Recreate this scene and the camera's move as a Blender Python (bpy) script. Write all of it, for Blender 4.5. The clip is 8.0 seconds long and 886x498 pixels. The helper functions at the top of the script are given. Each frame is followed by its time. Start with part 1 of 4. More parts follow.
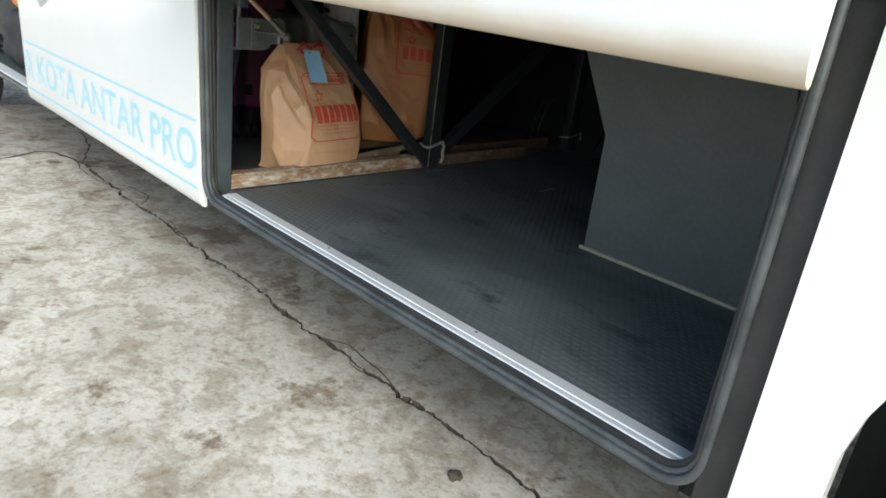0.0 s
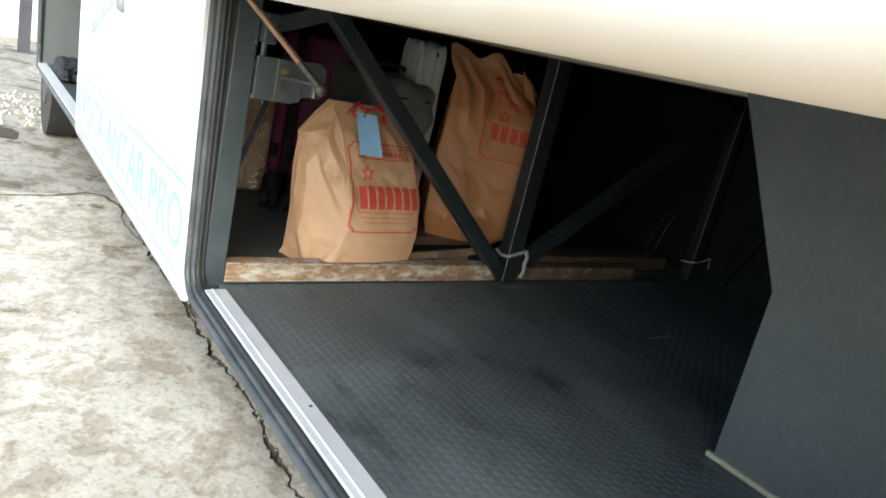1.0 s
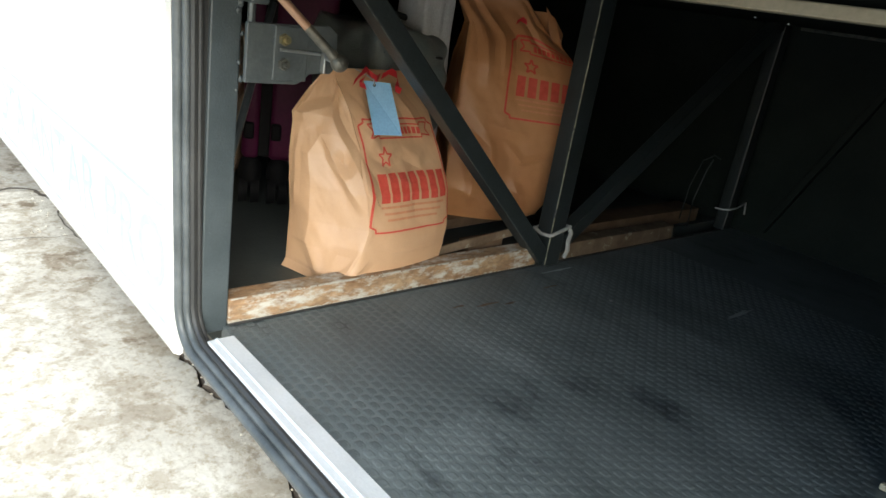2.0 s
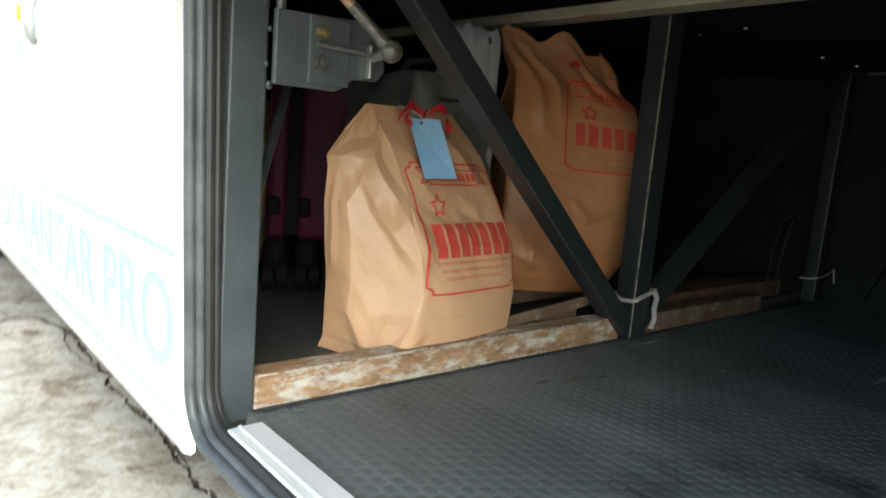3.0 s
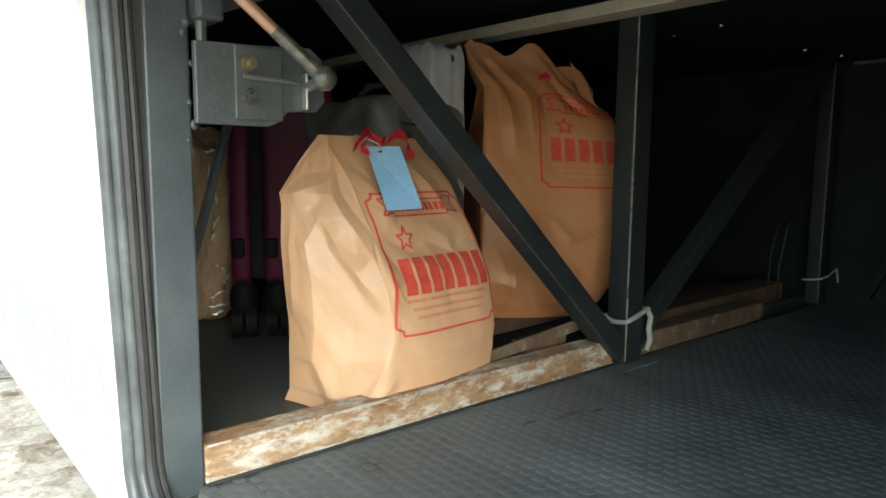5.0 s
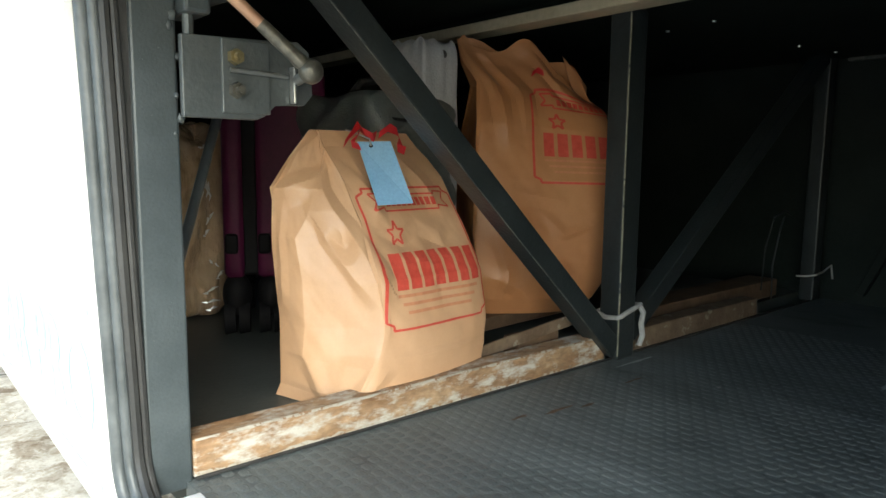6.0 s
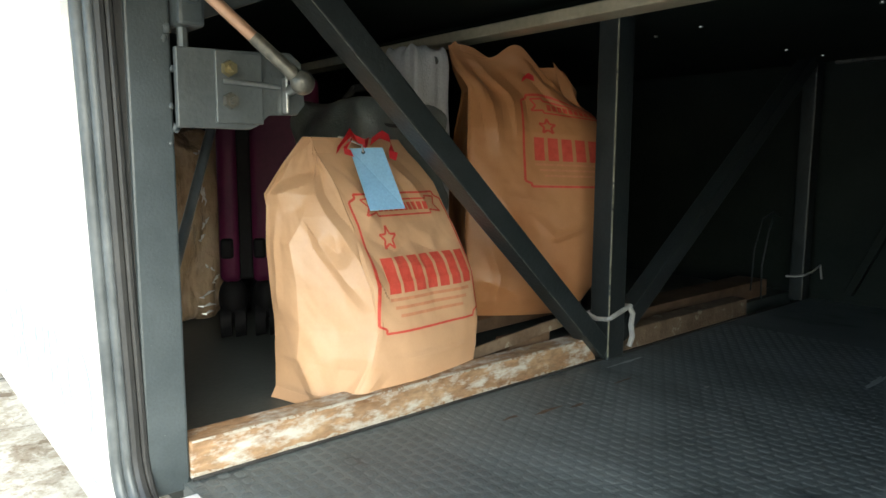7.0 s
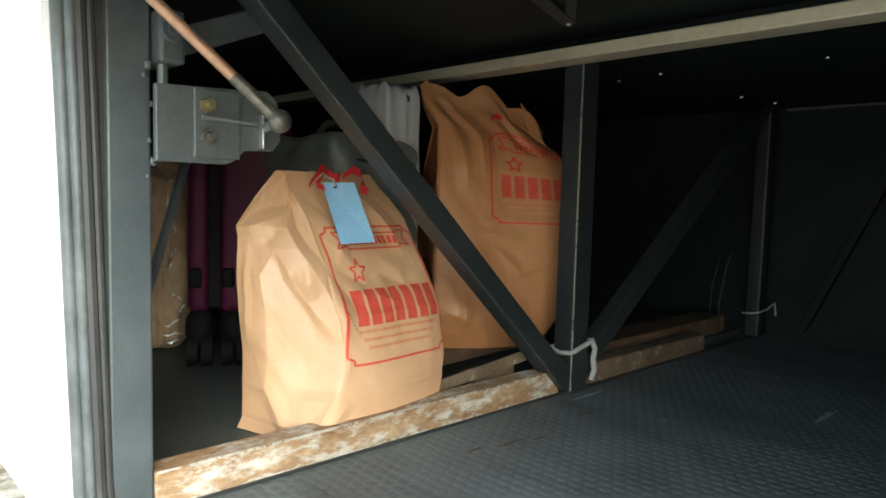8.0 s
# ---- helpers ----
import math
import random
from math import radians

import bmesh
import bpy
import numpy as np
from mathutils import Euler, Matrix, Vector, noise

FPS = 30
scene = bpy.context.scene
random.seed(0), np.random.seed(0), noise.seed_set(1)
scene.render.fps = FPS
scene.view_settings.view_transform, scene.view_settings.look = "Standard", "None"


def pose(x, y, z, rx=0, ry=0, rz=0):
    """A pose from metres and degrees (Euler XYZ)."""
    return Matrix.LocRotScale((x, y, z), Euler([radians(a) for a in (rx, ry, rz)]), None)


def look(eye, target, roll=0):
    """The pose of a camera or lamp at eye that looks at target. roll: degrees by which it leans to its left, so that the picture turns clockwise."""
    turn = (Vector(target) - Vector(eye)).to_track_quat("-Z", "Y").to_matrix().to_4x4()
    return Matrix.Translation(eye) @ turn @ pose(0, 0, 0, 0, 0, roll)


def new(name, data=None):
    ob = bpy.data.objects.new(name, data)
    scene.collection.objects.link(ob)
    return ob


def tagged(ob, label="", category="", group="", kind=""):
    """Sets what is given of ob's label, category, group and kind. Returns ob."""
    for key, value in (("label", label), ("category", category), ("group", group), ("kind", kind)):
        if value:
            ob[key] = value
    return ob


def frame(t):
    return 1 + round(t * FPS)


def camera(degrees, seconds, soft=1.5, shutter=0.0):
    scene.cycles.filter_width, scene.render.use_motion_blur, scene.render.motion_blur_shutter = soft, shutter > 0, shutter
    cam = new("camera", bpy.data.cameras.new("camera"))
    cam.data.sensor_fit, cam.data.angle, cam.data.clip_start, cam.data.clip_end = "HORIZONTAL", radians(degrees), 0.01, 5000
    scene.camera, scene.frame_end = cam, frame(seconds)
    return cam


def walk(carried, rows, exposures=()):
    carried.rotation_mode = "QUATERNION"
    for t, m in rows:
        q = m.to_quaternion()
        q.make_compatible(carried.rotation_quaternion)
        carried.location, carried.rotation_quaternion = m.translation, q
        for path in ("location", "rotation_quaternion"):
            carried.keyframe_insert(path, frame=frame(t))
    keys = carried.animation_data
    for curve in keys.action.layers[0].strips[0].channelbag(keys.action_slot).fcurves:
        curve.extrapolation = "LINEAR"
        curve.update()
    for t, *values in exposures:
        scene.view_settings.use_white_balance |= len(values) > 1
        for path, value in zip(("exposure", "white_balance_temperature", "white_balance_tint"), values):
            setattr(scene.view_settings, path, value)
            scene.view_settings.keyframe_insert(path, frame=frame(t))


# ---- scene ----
cam = camera(65.5, 8.0, soft=1.5, shutter=0.25)
PATH = [
    (0, (0.101, -0.013, 1.424), (-1.181, 1.351, 0.72), 7.6),
    (0.3, (-0.021, 0.141, 1.416), (-1.268, 1.498, 0.639), 4.6),
    (0.5, (-0.17, 0.262, 1.377), (-1.473, 1.616, 0.691), 7.8),
    (0.7, (-0.342, 0.476, 1.344), (-1.821, 1.728, 0.871), 11.7),
    (0.8, (-0.380, 0.570, 1.337), (-1.923, 1.754, 0.871), 12.0),
    (0.9, (-0.4235, 0.6055, 1.340), (-1.958, 1.782, 0.866), 12.6),
    (1, (-0.467, 0.641, 1.346), (-1.993, 1.809, 0.812), 13.2),
    (1.2, (-0.567, 0.652, 1.352), (-2.112, 1.769, 0.748), 10.5),
    (2.3, (-1.133, 0.726, 1.311), (-2.463, 2.048, 0.617), 9.3),
    (2.5, (-1.168, 0.756, 1.275), (-2.596, 2.003, 0.638), 8.0),
    (2.7, (-1.197, 0.784, 1.260), (-2.629, 2.010, 0.591), 8.4),
    (3, (-1.284, 0.807, 1.05), (-2.789, 2.088, 0.745), 4.8),
    (3.2, (-1.282, 0.808, 0.958), (-2.779, 2.124, 0.804), 0.4),
    (3.5, (-1.28, 0.82, 0.972), (-2.754, 2.156, 0.762), 0.5),
    (4, (-1.309, 0.884, 1.058), (-2.802, 2.194, 0.822), 0.6),
    (4.5, (-1.331, 0.914, 1.071), (-2.857, 2.182, 0.817), -0.6),
    (5, (-1.33, 0.933, 1.067), (-2.846, 2.214, 0.817), 0.5),
    (5.2, (-1.327, 0.95, 1.06), (-2.839, 2.232, 0.79), 0.8),
    (6.5, (-1.307, 0.943, 1.063), (-2.822, 2.227, 0.816), 0.3),
    (7, (-1.29, 0.938, 1.071), (-2.799, 2.226, 0.818), 0.2),
    (7.5, (-1.278, 0.921, 1.074), (-2.795, 2.206, 0.854), 0.7),
    (8, (-1.266, 0.912, 1.083), (-2.719, 2.277, 0.919), 1.5),
]
walk(cam, [(t, look(eye, target, roll)) for t, eye, target, roll in PATH],
     [(t, stops, 6420, tint) for t, stops, tint in ((0, 0.85, 5), (0.5, 1.24, 5), (1.0, 1.44, 5), (1.2, 1.50, 5), (2.3, 1.78, 4), (2.5, 1.74, 4), (3.0, 1.56, 4), (3.5, 1.64, 4), (4.0, 1.85, 3), (6.5, 2.03, 2), (8, 2.20, 1))])

# ---- light ----
world = bpy.data.worlds.new("sky")
scene.world = world
world.use_nodes = True
wn = world.node_tree
sky = wn.nodes.new("ShaderNodeTexSky")
sky.sky_type = "NISHITA"
sky.sun_disc = False
sky.sun_elevation, sky.sun_rotation = radians(34), radians(116)
sky.dust_density, sky.ozone_density = 1.5, 1.0
bg = wn.nodes["Background"]
wn.links.new(sky.outputs[0], bg.inputs[0])
bg.inputs[1].default_value = 0.15
sun_data = bpy.data.lights.new("sun", "SUN")
sun_data.energy, sun_data.angle, sun_data.color = 1.75, radians(50), (0.98, 1.0, 0.96)
sun = new("sun", sun_data)
sun.matrix_world = look((7.9, -3.4, 6.6), (-1.0, 1.0, 0.0))


# ---- materials ----
def surface(name, c1, c2, scale=6.0, rough=0.5, metal=0.0, bump=0.1, fine=90.0, rough2=None, spot=None, spot_scale=14.0, spot_at=0.62, coat=0.0, piece=0.0, deep=0.004, grainy=0.22):
    """Two tones at a large scale, grain at a small one, and patches of a third colour."""
    m = bpy.data.materials.new(name)
    m.use_nodes = True
    nt = m.node_tree
    N, L = nt.nodes.new, nt.links.new
    b = nt.nodes["Principled BSDF"]
    tc = N("ShaderNodeTexCoord")
    big = N("ShaderNodeTexNoise")
    big.inputs["Scale"].default_value, big.inputs["Detail"].default_value, big.inputs["Roughness"].default_value = scale, 6.0, 0.62
    L(tc.outputs["Object"], big.inputs["Vector"])
    small = N("ShaderNodeTexNoise")
    small.inputs["Scale"].default_value, small.inputs["Detail"].default_value = fine, 4.0
    L(tc.outputs["Object"], small.inputs["Vector"])
    ramp = N("ShaderNodeValToRGB")
    ramp.color_ramp.elements[0].position, ramp.color_ramp.elements[1].position = 0.32, 0.68
    ramp.color_ramp.elements[0].color, ramp.color_ramp.elements[1].color = (*c1, 1), (*c2, 1)
    L(big.outputs["Fac"], ramp.inputs["Fac"])
    grain = N("ShaderNodeMix")
    grain.data_type, grain.blend_type = "RGBA", "OVERLAY"
    grain.inputs["Factor"].default_value = grainy
    L(ramp.outputs["Color"], grain.inputs[6])
    L(small.outputs["Fac"], grain.inputs[7])
    last = grain.outputs[2]
    if spot:
        sp = N("ShaderNodeTexNoise")
        sp.inputs["Scale"].default_value, sp.inputs["Detail"].default_value, sp.inputs["Roughness"].default_value = spot_scale, 8.0, 0.7
        L(tc.outputs["Object"], sp.inputs["Vector"])
        sr = N("ShaderNodeValToRGB")
        sr.color_ramp.elements[0].position, sr.color_ramp.elements[1].position = spot_at, spot_at + 0.05
        L(sp.outputs["Fac"], sr.inputs["Fac"])
        mx = N("ShaderNodeMix")
        mx.data_type = "RGBA"
        L(sr.outputs["Color"], mx.inputs["Factor"])
        L(last, mx.inputs[6])
        mx.inputs[7].default_value = (*spot, 1)
        last = mx.outputs[2]
    if piece:
        oi = N("ShaderNodeObjectInfo")
        hs = N("ShaderNodeHueSaturation")
        mr = N("ShaderNodeMapRange")
        mr.inputs["To Min"].default_value, mr.inputs["To Max"].default_value = 1 - piece, 1 + piece
        L(oi.outputs["Random"], mr.inputs["Value"])
        L(mr.outputs["Result"], hs.inputs["Value"])
        L(last, hs.inputs["Color"])
        last = hs.outputs["Color"]
    L(last, b.inputs["Base Color"])
    rr = N("ShaderNodeMapRange")
    rr.inputs["To Min"].default_value, rr.inputs["To Max"].default_value = rough, rough if rough2 is None else rough2
    L(big.outputs["Fac"], rr.inputs["Value"])
    L(rr.outputs["Result"], b.inputs["Roughness"])
    b.inputs["Metallic"].default_value = metal
    b.inputs["Coat Weight"].default_value = coat
    if bump:
        bp = N("ShaderNodeBump")
        bp.inputs["Strength"].default_value, bp.inputs["Distance"].default_value = bump, deep
        L(small.outputs["Fac"], bp.inputs["Height"])
        L(bp.outputs["Normal"], b.inputs["Normal"])
    return m


WHITE = surface("white_paint", (0.80, 0.80, 0.78), (0.84, 0.84, 0.82), 2.0, 0.22, bump=0.02, fine=300, coat=0.4)
BLUE = surface("blue_lettering", (0.40, 0.69, 0.825), (0.44, 0.725, 0.845), 5, 0.35, bump=0.0)
BEIGE = surface("beige_rail", (0.40, 0.355, 0.25), (0.50, 0.45, 0.33), 9, 0.42, bump=0.15, fine=60)
WORN = surface("worn_bare_edge", (0.11, 0.11, 0.08), (0.27, 0.26, 0.19), 22, 0.5, bump=0.2, fine=90, spot=(0.04, 0.045, 0.045), spot_scale=30, spot_at=0.56)
WORNDIM = surface("worn_grey_edge", (0.06, 0.063, 0.058), (0.11, 0.11, 0.095), 22, 0.5, bump=0.2, fine=90, spot=(0.03, 0.033, 0.034), spot_scale=30, spot_at=0.52)
AMBER = surface("amber_plastic", (0.70, 0.52, 0.04), (0.80, 0.60, 0.06), 20, 0.25, bump=0.05, coat=0.5)
FARWALL = surface("blue_grey_panel", (0.19, 0.225, 0.25), (0.25, 0.285, 0.31), 3, 0.45, bump=0.15, fine=60)
GREYMARK = surface("grey_marking", (0.33, 0.36, 0.35), (0.40, 0.43, 0.42), 5, 0.4, bump=0.0)
DARK_STEEL = surface("dark_painted_steel", (0.015, 0.020, 0.021), (0.025, 0.031, 0.033), 12, 0.34, rough2=0.5, bump=0.25, fine=120, spot=(0.18, 0.18, 0.17), spot_scale=45, spot_at=0.74)
JAMB = surface("grey_painted_steel", (0.041, 0.051, 0.055), (0.064, 0.076, 0.081), 10, 0.32, rough2=0.5, bump=0.1, fine=240, spot=(0.36, 0.37, 0.36), spot_scale=110, spot_at=0.675)
RUBBER = surface("black_rubber", (0.018, 0.018, 0.018), (0.035, 0.034, 0.032), 8, 0.42, rough2=0.6, bump=0.2, fine=150, spot=(0.12, 0.11, 0.10), spot_scale=9, spot_at=0.66)
SEAL = surface("grey_rubber_seal", (0.040, 0.046, 0.048), (0.098, 0.107, 0.110), 9, 0.36, rough2=0.45, bump=0.25, fine=70, spot=(0.13, 0.135, 0.135), spot_scale=16, spot_at=0.68)
ALU = surface("worn_aluminium", (0.68, 0.69, 0.69), (0.78, 0.79, 0.79), 9, 0.40, 0.35, rough2=0.5, bump=0.1, fine=160, spot=(0.25, 0.25, 0.24), spot_scale=16, spot_at=0.68)
MAT = surface("rubber_mat", (0.068, 0.080, 0.080), (0.142, 0.162, 0.162), 2.6, 0.42, rough2=0.58, bump=0.2, fine=130, spot=(0.038, 0.046, 0.049), spot_scale=3.4, spot_at=0.55)
for node in [n for n in MAT.node_tree.nodes if n.type == "TEX_NOISE" and n.inputs["Scale"].default_value < 20]:
    # wear runs along the sill
    along = MAT.node_tree.nodes.new("ShaderNodeMapping")
    along.inputs["Scale"].default_value = (0.8, 1.9, 1.0)
    along.inputs["Location"].default_value = (0.35, 0.2, 0.0)
    MAT.node_tree.links.new(node.inputs["Vector"].links[0].from_socket, along.inputs["Vector"])
    MAT.node_tree.links.new(along.outputs["Vector"], node.inputs["Vector"])
for node in [n for n in MAT.node_tree.nodes if n.type == "VALTORGB" and n.color_ramp.elements[0].position > 0.5]:
    node.color_ramp.elements[1].position = 0.66
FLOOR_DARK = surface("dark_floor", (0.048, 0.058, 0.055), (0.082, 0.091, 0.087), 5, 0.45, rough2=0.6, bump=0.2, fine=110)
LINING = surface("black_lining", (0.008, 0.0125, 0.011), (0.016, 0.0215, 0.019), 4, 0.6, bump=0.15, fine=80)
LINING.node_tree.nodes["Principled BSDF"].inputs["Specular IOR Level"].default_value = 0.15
CASEBLACK = surface("matt_black_plastic", (0.006, 0.006, 0.007), (0.010, 0.010, 0.011), 20, 0.6, bump=0.05)
CASEBLACK.node_tree.nodes["Principled BSDF"].inputs["Specular IOR Level"].default_value = 0.10
PANEL = surface("grey_board", (0.084, 0.096, 0.095), (0.118, 0.128, 0.125), 3, 0.5, rough2=0.62, bump=0.25, fine=70)
RUST = surface("rusty_white_steel", (0.20, 0.105, 0.048), (0.38, 0.255, 0.148), 9, 0.7, bump=0.8, fine=45, spot=(0.50, 0.475, 0.42), spot_scale=14, spot_at=0.488, grainy=0.65)
for node in [n for n in RUST.node_tree.nodes if n.type == "TEX_NOISE"]:
    # streaks run along the beam
    stretch = RUST.node_tree.nodes.new("ShaderNodeMapping")
    stretch.inputs["Scale"].default_value = (1.8, 0.9, 2.2)
    RUST.node_tree.links.new(node.inputs["Vector"].links[0].from_socket, stretch.inputs["Vector"])
    RUST.node_tree.links.new(stretch.outputs["Vector"], node.inputs["Vector"])
for node in [n for n in RUST.node_tree.nodes if n.type == "VALTORGB"]:
    if node.color_ramp.elements[0].position > 0.45:
        node.color_ramp.elements[1].position = 0.62
FLAKE = surface("flaking_white_paint", (0.32, 0.28, 0.22), (0.47, 0.44, 0.38), 18, 0.7, bump=0.5, fine=70, spot=(0.22, 0.13, 0.07), spot_scale=48, spot_at=0.51)
DARK_SHADED_RUST = surface("dark_shaded_rusty_steel", (0.095, 0.060, 0.036), (0.19, 0.135, 0.088), 13, 0.75, bump=0.5, fine=70, spot=(0.27, 0.245, 0.19), spot_scale=18, spot_at=0.58)
# second sack's paper: more orange, with the dimmer light there put into it
PAPER2 = surface("shaded_orange_kraft_paper", (0.425, 0.190, 0.082), (0.485, 0.235, 0.106), 5, 0.38, rough2=0.48, bump=0.12, fine=220, deep=0.0006, grainy=0.05)
PAPER = surface("kraft_paper", (0.54, 0.325, 0.185), (0.61, 0.378, 0.222), 5, 0.36, rough2=0.46, bump=0.12, fine=220, deep=0.0006, grainy=0.05)
RED = surface("red_print", (0.52, 0.055, 0.035), (0.60, 0.09, 0.06), 40, 0.55, bump=0.0, spot=(0.55, 0.24, 0.12), spot_scale=130, spot_at=0.66)
REDFAINT = surface("faint_red_print", (0.52, 0.22, 0.12), (0.56, 0.25, 0.13), 40, 0.55, bump=0.0)
REDSTRING = surface("red_ribbon", (0.55, 0.02, 0.03), (0.65, 0.03, 0.04), 30, 0.35, bump=0.1)
TAGBLUE = surface("blue_card", (0.18, 0.36, 0.56), (0.21, 0.40, 0.60), 14, 0.55, bump=0.05, fine=200)
STRINGWHITE = surface("white_string", (0.28, 0.275, 0.26), (0.38, 0.37, 0.35), 40, 0.7, bump=0.3)
ZINC = surface("zinc_plated_steel", (0.35, 0.36, 0.36), (0.50, 0.51, 0.50), 25, 0.3, 0.8, bump=0.1, fine=150)
DULLZINC = surface("dull_grey_steel", (0.078, 0.088, 0.090), (0.105, 0.116, 0.118), 14, 0.42, 0.3, bump=0.2, fine=120)
TARNISH = surface("tarnished_steel", (0.065, 0.062, 0.052), (0.13, 0.122, 0.10), 60, 0.36, 0.4, bump=0.2, fine=120)
BRASS = surface("dull_brass", (0.20, 0.165, 0.09), (0.28, 0.23, 0.12), 30, 0.4, 0.7, bump=0.1)
COPPER = surface("copper_rod", (0.31, 0.175, 0.11), (0.40, 0.235, 0.15), 20, 0.36, 0.3, bump=0.1)
STRUTSTEEL = surface("blued_steel", (0.045, 0.055, 0.062), (0.075, 0.088, 0.096), 20, 0.28, 0.3, bump=0.05)
BLACKGLOSS = surface("black_plastic", (0.010, 0.010, 0.011), (0.018, 0.018, 0.019), 20, 0.25, bump=0.05)
MAGENTA = surface("magenta_shell", (0.064, 0.0075, 0.033), (0.090, 0.0095, 0.045), 6, 0.5, bump=0.08, fine=90)
MAGENTA.node_tree.nodes["Principled BSDF"].inputs["Specular IOR Level"].default_value = 0.2
GREYCLOTH = surface("grey_sheeting", (0.105, 0.125, 0.122), (0.165, 0.185, 0.18), 9, 0.38, bump=0.4, fine=200)
WHITECLOTH = surface("grey_white_sack", (0.42, 0.43, 0.45), (0.52, 0.53, 0.55), 8, 0.6, bump=0.3, fine=180)
BROWNBOX = surface("brown_parcel", (0.46, 0.31, 0.185), (0.56, 0.40, 0.25), 7, 0.4, bump=0.8, fine=26, deep=0.02, coat=1.0)
fb = BROWNBOX.node_tree.nodes["Principled BSDF"]
fc, fw, fn, fp = [BROWNBOX.node_tree.nodes.new(k) for k in ("ShaderNodeTexCoord", "ShaderNodeMapping", "ShaderNodeTexNoise", "ShaderNodeBump")]
fw.inputs["Scale"].default_value = (30, 30, 10)
fn.inputs["Scale"].default_value, fn.inputs["Detail"].default_value = 1.0, 3.0
fp.inputs["Strength"].default_value, fp.inputs["Distance"].default_value = 1.0, 0.12
fb.inputs["Coat Roughness"].default_value, fb.inputs["Coat IOR"].default_value = 0.14, 2.2
for a, b in ((fc.outputs["Object"], fw.inputs["Vector"]), (fw.outputs["Vector"], fn.inputs["Vector"]), (fn.outputs["Fac"], fp.inputs["Height"]), (fp.outputs["Normal"], fb.inputs["Coat Normal"])):
    BROWNBOX.node_tree.links.new(a, b)
# near-white, so that film folds carry their glints as colour
GLINT_FOLD = surface("white_glint_film", (0.78, 0.77, 0.74), (0.88, 0.87, 0.85), 30, 0.12, bump=0.3, fine=90, coat=1.0)
WOOD = surface("old_wood", (0.085, 0.050, 0.028), (0.16, 0.10, 0.058), 11, 0.75, bump=0.5, fine=60)
BLACKCLOTH = surface("black_fabric", (0.014, 0.015, 0.017), (0.024, 0.026, 0.028), 9, 0.7, bump=0.3, fine=150)
ORANGE = surface("orange_fabric", (0.62, 0.17, 0.03), (0.72, 0.25, 0.05), 14, 0.6, bump=0.2)
MUD = surface("dark_mud", (0.06, 0.045, 0.033), (0.115, 0.09, 0.066), 9, 0.9, bump=0.6, fine=40)
PLASTER = surface("white_plaster", (0.66, 0.65, 0.62), (0.76, 0.75, 0.72), 3, 0.8, bump=0.2)
PILLAR = surface("dark_pillar_paint", (0.07, 0.065, 0.075), (0.10, 0.095, 0.105), 4, 0.6, bump=0.2)

def concrete(name, c1, c2, spot, spot_at):
    m = surface(name, c1, c2, 1.7, 0.75, rough2=0.9, bump=0.55, fine=55, spot=spot, spot_scale=2.6, spot_at=spot_at)
    nt = m.node_tree
    N, L = nt.nodes.new, nt.links.new
    b = nt.nodes["Principled BSDF"]
    was = b.inputs["Base Color"].links[0].from_socket
    tc = N("ShaderNodeTexCoord")
    n1 = N("ShaderNodeTexNoise")
    n1.inputs["Scale"].default_value, n1.inputs["Detail"].default_value, n1.inputs["Roughness"].default_value, n1.inputs["Distortion"].default_value = 6.5, 12.0, 0.70, 0.4
    L(tc.outputs["Object"], n1.inputs["Vector"])
    r1 = N("ShaderNodeValToRGB")
    r1.color_ramp.elements[0].position, r1.color_ramp.elements[1].position = 0.43, 0.53
    r1.color_ramp.elements[0].color, r1.color_ramp.elements[1].color = (0.70, 0.64, 0.56, 1), (1.08, 1.07, 1.05, 1)
    L(n1.outputs["Fac"], r1.inputs["Fac"])
    mx = N("ShaderNodeMix")
    mx.data_type, mx.blend_type = "RGBA", "MULTIPLY"
    mx.inputs["Factor"].default_value = 0.85
    L(was, mx.inputs[6])
    L(r1.outputs["Color"], mx.inputs[7])
    n2 = N("ShaderNodeTexNoise")
    n2.inputs["Scale"].default_value, n2.inputs["Detail"].default_value, n2.inputs["Roughness"].default_value = 30.0, 8.0, 0.74
    L(tc.outputs["Object"], n2.inputs["Vector"])
    r2 = N("ShaderNodeValToRGB")
    r2.color_ramp.elements[0].position, r2.color_ramp.elements[1].position = 0.35, 0.50
    r2.color_ramp.elements[0].color, r2.color_ramp.elements[1].color = (0.66, 0.59, 0.49, 1), (1, 1, 1, 1)
    L(n2.outputs["Fac"], r2.inputs["Fac"])
    m2 = N("ShaderNodeMix")
    m2.data_type, m2.blend_type = "RGBA", "MULTIPLY"
    m2.inputs["Factor"].default_value = 0.9
    L(mx.outputs[2], m2.inputs[6])
    L(r2.outputs["Color"], m2.inputs[7])
    L(m2.outputs[2], b.inputs["Base Color"])
    return m


CONCRETE = concrete("stained_concrete", (0.465, 0.422, 0.353), (0.675, 0.635, 0.558), (0.30, 0.245, 0.18), 0.585)
# dirty concrete, darkened further with the shade beside the bus in its colour
DIRTY_SHADED_SLAB = concrete("dirty_shaded_concrete", (0.32, 0.29, 0.245), (0.47, 0.44, 0.385), (0.20, 0.17, 0.13), 0.55)


